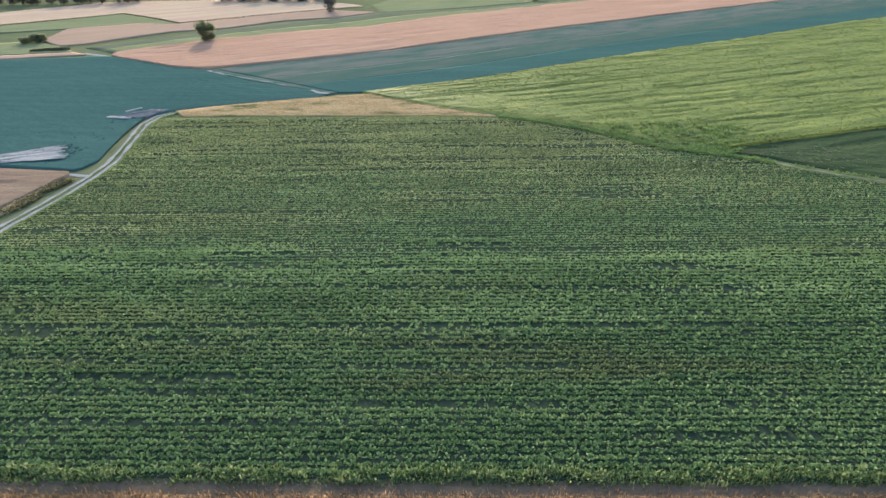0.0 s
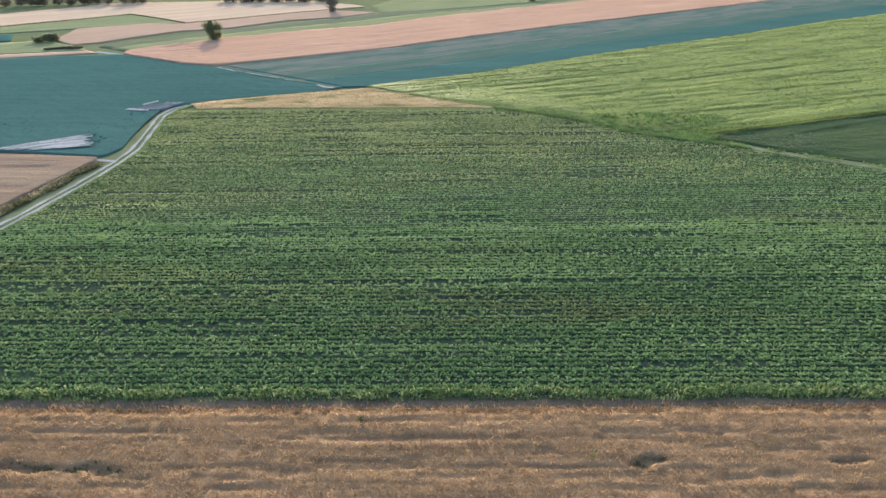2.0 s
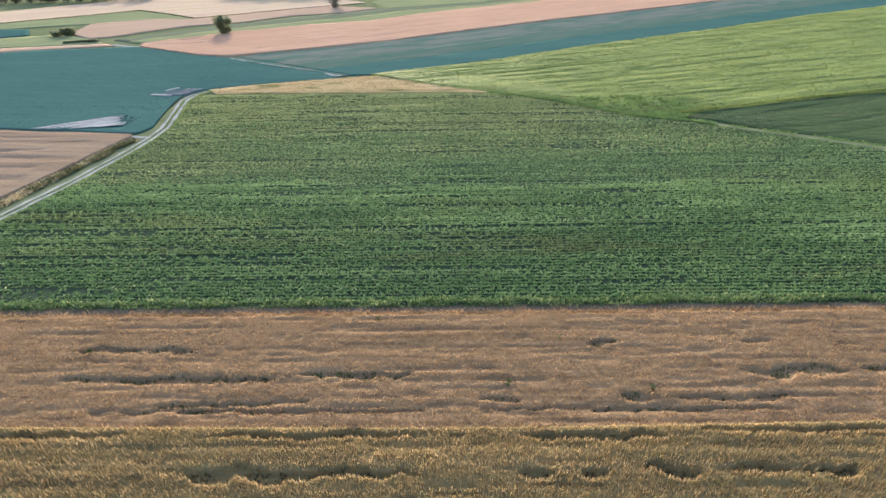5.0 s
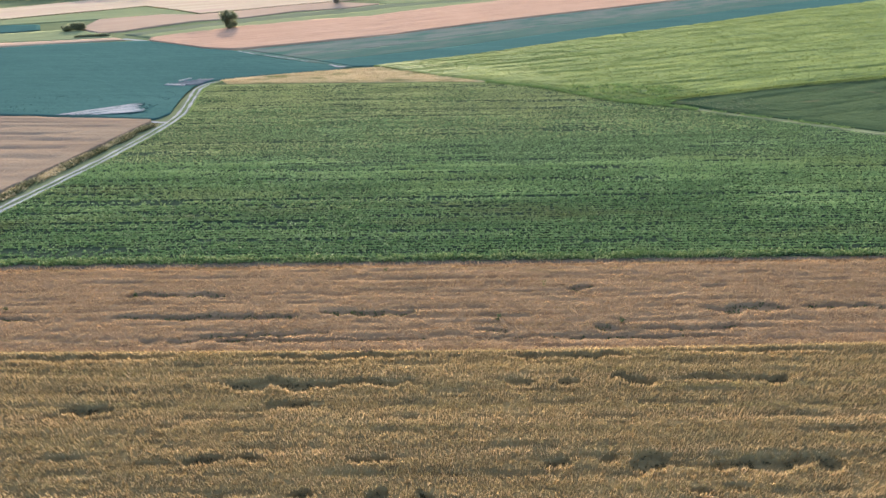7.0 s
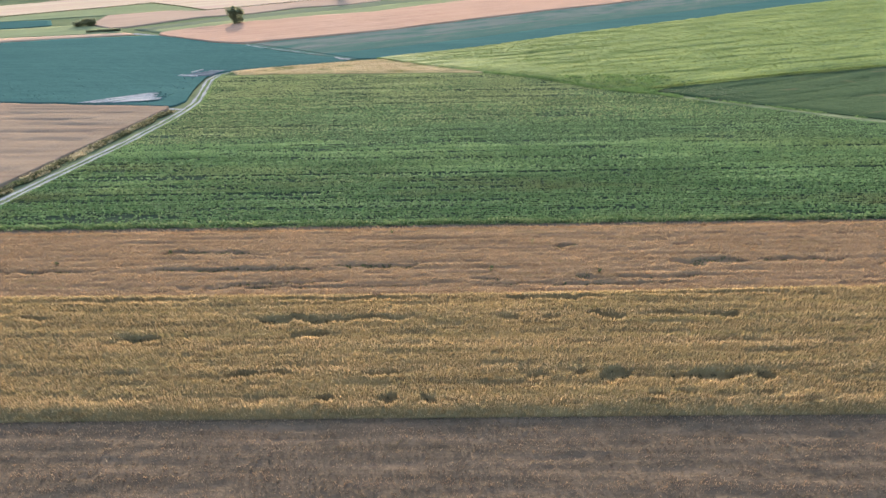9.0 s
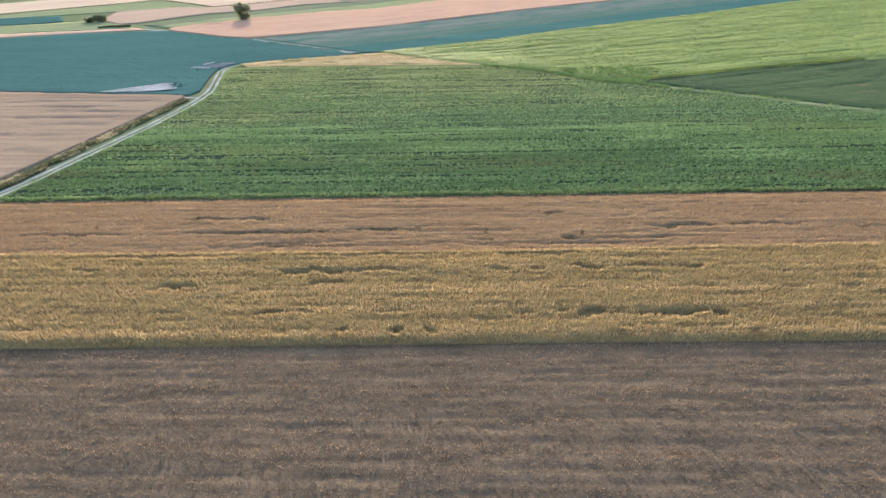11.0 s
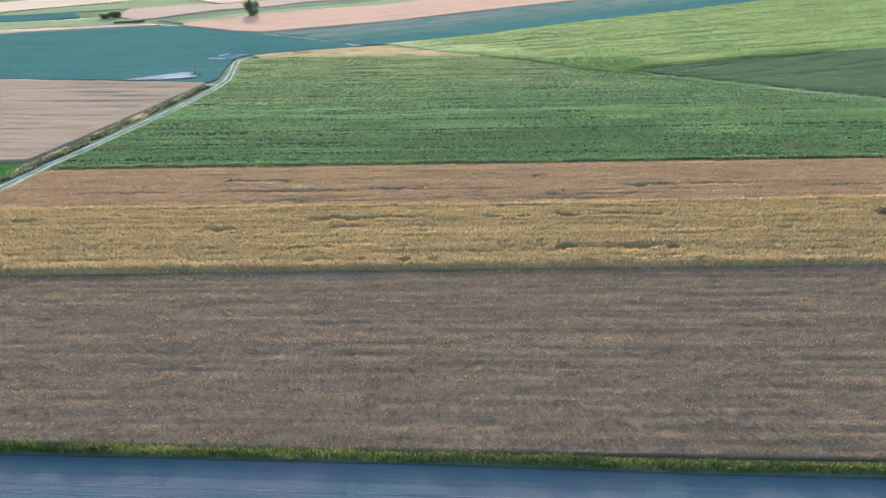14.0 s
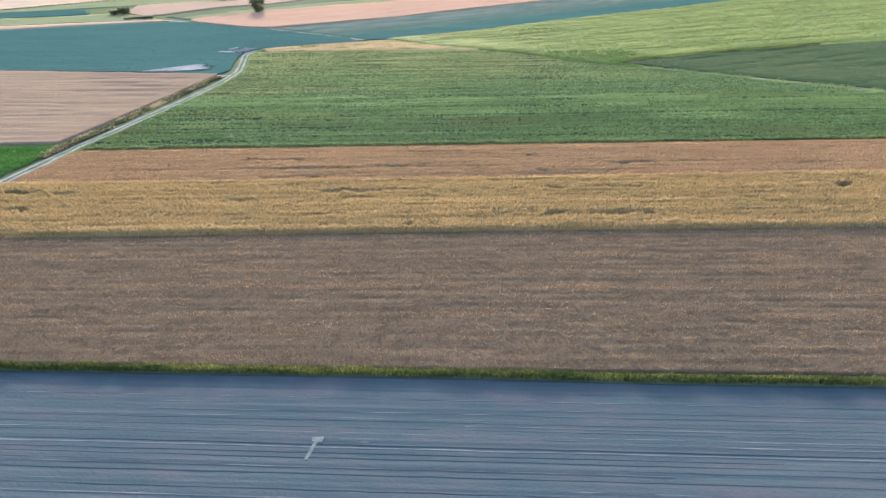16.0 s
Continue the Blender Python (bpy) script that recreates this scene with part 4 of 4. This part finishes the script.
tagged(new("field_edge_weeds", leaves("field_edge_weeds", np.c_[q, 0 * q[:, 0]], 4, 0.4, 0.35, 0.16, M_TUSSOCK, 58)), "dull green weeds along a field path", "weeds", kind="stuff")
VERGE = [(-83, 25.2), (0, 25.7), (150, 26.7)]
tagged(new("bare_strip", sheet("bare_strip", [(-84.5, 22.8), (0, 23.4), (150, 24.8)], [(-84, 25.6), (0, 26.2), (150, 27.2)], 300, 8, lambda x, y: -0.02 + 0.05 * value_noise(x / 0.6, y / 0.4, 20), M_STRIP)),
       "narrow bare greyish-brown soil strip beside barley", "soil", kind="structure")
q = along(VERGE, 9000, 0.7, 2.8, 18)
tagged(new("dry_grass", blades("dry_grass", q, 0 * q[:, 0], 0.4, 0.10, 0.4, M_STRAW, 18)), "thin dry grass between verge and barley", "grass", kind="stuff")
p = along(VERGE, 30000, -1.3, 0.65, 12)
p = p[value_noise(p[:, 0] / 2.4, p[:, 1] / 0.7, 22) + 0.5 * np.random.RandomState(23).rand(len(p)) > 0.5]
tagged(new("grass_verge", blades("grass_verge", p, 0.5 * (value_noise(p[:, 0] / 1.3, p[:, 1] / 0.5, 16) - 0.65), 0.48, 0.14, 0.6, M_GRASS, 12)), "tall green grass verge between crop and barley", "grass", kind="stuff")
q = along(VERGE, 5200, -1.3, 0.4, 24)
q = q[value_noise(q[:, 0] / 1.6, q[:, 1] / 0.7, 25) > 0.42]
tagged(new("grass_verge", leaves("grass_verge", np.c_[q, 0.1 * np.random.RandomState(26).rand(len(q))], 5, 0.32, 0.5, 0.16, M_GRASS, 27)), "leafy green weed clumps in the grass verge", "weeds", kind="stuff")
WEED_LINE = [(-92, -39.9), (-50, -41.35), (-23, -41.9), (0, -42.4), (23, -43.1), (46, -43.5), (120, -44.6)]
p = along(WEED_LINE, 11000, -0.55, 0.55, 13)
p = p[rs.rand(len(p)) < 1.6 * value_noise(p[:, 0] / 1.9, p[:, 1] / 0.4, 14) - 0.15]
hgt = 0.26 + 0.45 * value_noise(p[:, 0] / 2.6, p[:, 1] * 0, 15) * (0.5 + 0.8 * value_noise(p[:, 0] / 0.8, p[:, 1] * 0, 19)) * np.clip(1.15 - p[:, 0] / 60, 0.6, 1)
tagged(new("weed_verge", leaves("weed_verge", np.c_[p, hgt * rs.rand(len(p))], 7, 0.19, 0.3, 0.06, M_WEED, 13)), "leafy yellow-green weed verge along bare soil", "weeds", kind="stuff")

def weed(label, x, y, z, tall, wide, seed, material):
    """A single weed: a thin stem and a loose head of leaves."""
    r = np.random.RandomState(seed)
    top = tagged(new("weed"), label, "weed", "weeds standing in the cereals")
    top.location = (x, y, -0.02)
    bm = bmesh.new()
    bmesh.ops.create_cone(bm, segments=6, radius1=0.025, radius2=0.012, depth=tall, matrix=Matrix.Translation((0, 0, tall / 2)))
    me = bpy.data.meshes.new("stem")
    bm.to_mesh(me)
    bm.free()
    me.materials.append(material)
    part("stem", me, top)
    n = 26
    h = tall * (0.35 + 0.6 * r.rand(n))
    a = r.rand(n) * math.tau
    d = wide * 0.4 * r.rand(n)
    part("leaves", leaves("leaves", np.c_[np.cos(a) * d, np.sin(a) * d, h], 3, 0.22, 0.16, 0.11, material, seed), top)
    return top


weed("tall dark brown dock stalk standing in barley", 12.1, 18.4, 0, 1.5, 0.35, 201, M_SCRUB)
for k, (x, y, tall, wide) in enumerate([(5.6, 11.8, 1.0, 0.8), (-42.2, 16.7, 1.0, 0.5), (-9.5, 22.6, 0.7, 0.6), (20.4, 11.2, 0.9, 0.6), (-58, 14.2, 0.8, 0.6)]):
    weed("leafy dark green weed standing in barley", x, y, 0, tall, wide, 210 + k, M_FRINGE)
for k, (x, y) in enumerate([(-60, 24.8), (-31, 25.9), (3, 26.2), (26, 26.0), (58, 26.4), (80, 26.6), (-75, 25.2)]):
    weed("bushy green weed at the edge of the row crop", x, y, 0, 0.9, 1.5, 230 + k, M_GRASS)

q = along(WEED_LINE, 20000, -0.6, 0.6, 66)
zq = 0.05 + 0.15 * value_noise(q[:, 0] / 2.6, q[:, 1] * 0, 15)
tagged(new("weed_verge", blades("weed_verge", q, zq, 0.55, 0.09, 0.4, M_WEED, 67)), "grassy yellow-green weeds along bare soil", "weeds", kind="stuff")

# ---- bare field ----
def furrows(x, y):
    v = y + 0.02 * x
    lines = value_noise(x / 60, v / 0.22, 101) * 0.025 + value_noise(x / 90, v / 0.9, 102) * 0.03
    return 0.0 + lines + 0.015 * value_noise(x / 0.3, v / 0.2, 103)


tagged(new("bare_field", sheet("bare_field", [(-100, -112), (120, -114)], [(-92, -40.5), (-50, -41.95), (-23, -42.5), (0, -43.0), (23, -43.75), (46, -44.15), (120, -45.3)], 100, 480, furrows, M_TILLED)),
       "bare grey tilled soil tinted sky-blue, with fine combed lines", "field", kind="structure")


bare = bpy.data.objects["bare_field"]
r = np.random.RandomState(71)
for k, (v, x0, x1, half, dry) in enumerate([(-45.9, -60, 60, 0.035, 1), (-46.7, -44, -22, 0.035, 1), (-47.0, 8, 45, 0.035, 1), (-47.6, -30, 60, 0.03, 1), (-48.3, -50, 10, 0.035, 1), (-48.6, -92, 92, 0.06, 0),
                                             (-49.0, 2, 60, 0.05, 1), (-49.4, -92, 92, 0.07, 0), (-50.05, -92, 92, 0.07, 1), (-50.35, -92, 80, 0.06, 0), (-50.7, -10, 70, 0.05, 1), (-51.3, -60, 92, 0.06, 0),
                                             (-51.65, -92, 92, 0.08, 1), (-52.2, -92, 30, 0.05, 0), (-52.7, -92, 92, 0.09, 0), (-53.3, -80, 92, 0.08, 0), (-53.7, -92, 20, 0.05, 1), (-54.3, -92, 92, 0.06, 0),
                                             (-55.4, -92, 92, 0.11, 1), (-55.8, -92, 92, 0.07, 0), (-56.6, -92, 92, 0.06, 1)]):
    part("furrow", ribbon("furrow", [(x0, v - 0.023 * x0), ((x0 + x1) / 2, v - 0.0115 * (x0 + x1)), (x1, v - 0.023 * x1)], -half, half, 0.05, M_FURROW if dry else M_TILLED_DARK, 1.8, 0.05, 110 + k), bare,
         "paler dry combed line" if dry else "darker furrow line")
patch("dry_soil", "pale dry scuffed soil mark on the bare field", "soil", [(-12.7, -52.8), (-12.4, -52.8)], [(-12.1, -50.4), (-11.7, -50.4)], 0.033, M_SCUFF, 0.11)
patch("dry_soil", "pale dry scuffed soil mark on the bare field", "soil", [(-12.4, -50.8), (-11.4, -50.9)], [(-12.5, -50.3), (-11.3, -50.3)], 0.03, M_SCUFF, 0.11)
patch("dry_soil", "pale dry scuffed soil mark on the bare field", "soil", [(-9.4, -50.8), (-7.0, -50.9)], [(-9.2, -50.3), (-7.2, -50.4)], -0.03, M_SCUFF, 0.11)


# ---- trees and bushes ----
def tree(label, x, y, tall, wide, seed, material, category="tree", name="tree", trunk=0.22, pieces=2600, leaf=0.55, squash=1.0):
    r = np.random.RandomState(seed)
    top = tagged(new(name), label, category)
    top.location = (x, y, -0.06)
    bm = bmesh.new()
    rings = []
    for k in range(8):
        f = k / 7
        rad = 0.035 * tall * (1 - 0.85 * f)
        cx, cy = 0.03 * tall * math.sin(2.1 * f + seed), 0.03 * tall * math.sin(1.7 * f + 2 * seed)
        cx, cy = cx * f, cy * f
        rings.append([bm.verts.new((cx + rad * math.cos(a * math.tau / 9), cy + rad * math.sin(a * math.tau / 9), f * tall * 0.85)) for a in range(9)])
    for lo, hi in zip(rings, rings[1:]):
        for a in range(9):
            bm.faces.new((lo[a], lo[(a + 1) % 9], hi[(a + 1) % 9], hi[a]))
    clumps = []
    for k in range(26):
        az, f = r.rand() * math.tau, trunk + (0.8 - trunk) * r.rand()
        bulge = math.sin(math.pi * min(1, (f - trunk * 0.6) / (1.12 - trunk * 0.6))) ** 0.7
        length = wide / 2 * bulge * (0.55 + 0.35 * r.rand())
        a = Vector((0, 0, f * tall * 0.75))
        b = Vector((math.cos(az) * length, math.sin(az) * length, f * tall + 0.1 * tall * r.rand()))
        side = (b - a).cross(Vector((0, 0, 1))).normalized() * 0.012 * tall
        up = side.cross(b - a).normalized() * 0.012 * tall
        base = [bm.verts.new(a + side), bm.verts.new(a + up), bm.verts.new(a - side), bm.verts.new(a - up)]
        end = bm.verts.new(b)
        for i in range(4):
            bm.faces.new((base[i], base[(i + 1) % 4], end))
        clumps.append((b, wide * (0.15 + 0.09 * r.rand())))
    for k in range(5):
        clumps.append((Vector((r.normal() * wide * 0.08, r.normal() * wide * 0.08, tall * (0.72 + 0.05 * k))), wide * (0.2 - 0.022 * k)))
    me = bpy.data.meshes.new("trunk")
    bm.to_mesh(me)
    bm.free()
    me.materials.append(M_BARK)
    part("trunk", me, top)
    c = np.array([b[:] for b, _ in clumps])
    s = np.array([q for _, q in clumps])
    i = r.randint(0, len(clumps), pieces)
    d = r.normal(size=(pieces, 3))
    d /= np.linalg.norm(d, axis=1)[:, None]
    pts = c[i] + d * (s[i] * (0.45 + 0.65 * r.rand(pieces)))[:, None] * np.array([1, 1, squash])
    pts = pts[(pts[:, 2] > 0.05 * tall) & (pts[:, 2] < tall)]
    part("crown", leaves("crown", pts, 2, leaf, leaf * 0.7, leaf * 0.6, material, seed), top)
    return top


tree("lone full-crowned green tree casting a long shadow on wheat", -119.8, 252.2, 9.2, 8.4, 21, M_LEAF, trunk=0.06, pieces=5200)
tree("small dark round tree at the end of a field edge", -83.5, 359.5, 9.5, 8.0, 22, M_LEAF_HAZE, trunk=0.08, pieces=3600)
tree("low dark spreading bush on rough pasture", -206.5, 257.5, 4.0, 6.5, 23, M_LEAF, "bush", "bush", 0.05)
tree("low dark spreading bush on rough pasture", -211.5, 255.5, 2.8, 6.0, 24, M_LEAF, "bush", "bush", 0.05, 1600)
tree("small dark bush at the edge of far pasture", 57, 400, 4.5, 7, 25, M_LEAF, "bush", "bush", 0.05, 1500)
p = along([(-193, 233), (-186, 235.2), (-177, 236.2)], 900, -0.9, 0.9, 26)
tagged(new("hedge", leaves("hedge", np.c_[p, 0.9 * rs.rand(len(p))], 6, 0.5, 0.6, 0.3, M_LEAF, 26)), "low dark hedge on rough pasture", "hedge", kind="stuff")
p = along([(-66, 384), (-88.1, 371.5), (-114.2, 354), (-142.7, 332), (-165, 316.3), (-194, 341.5), (-228, 367.6), (-255, 339.3), (-277, 321), (-330, 270)], 3600, -0.7, 0.7, 27)
tagged(new("hedge", leaves("hedge", np.c_[p, 0.7 * rs.rand(len(p))], 4, 0.5, 0.4, 0.25, M_SCRUB, 27)), "dark overgrown field edge between pale fields", "hedge", kind="stuff")

# distant wood
wood = [(-398 + 9.0 * k + 3 * math.sin(5 * k), 449 + 4 * math.sin(3.1 * k) + (-0.1 * k), 11 + 3 * math.sin(2.3 * k), k) for k in range(16)]
wood += [(-190 + 8 * k + 2 * math.sin(4 * k), 442 - 1.2 * k + 3 * math.sin(2.7 * k), 9 + 2.5 * math.sin(1.9 * k), 40 + k) for k in range(12)]
models = [tree("dark broadleaf tree in a distant wood", 0, -900 - 20 * k, 11, 11, 60 + k, M_LEAF_HAZE, trunk=0.02, pieces=1500, leaf=0.9) for k in range(3)]
for x, y, h, k in wood:
    ob = models[k % 3] if k in (0, 1, 2) else copy_thing(models[k % 3], pose(x, y, -0.06, 0, 0, 47 * k))
    ob.location = (x, y, -0.06)
    ob.scale = (1, 1, h / 11)
    tagged(ob, group="distant wood")
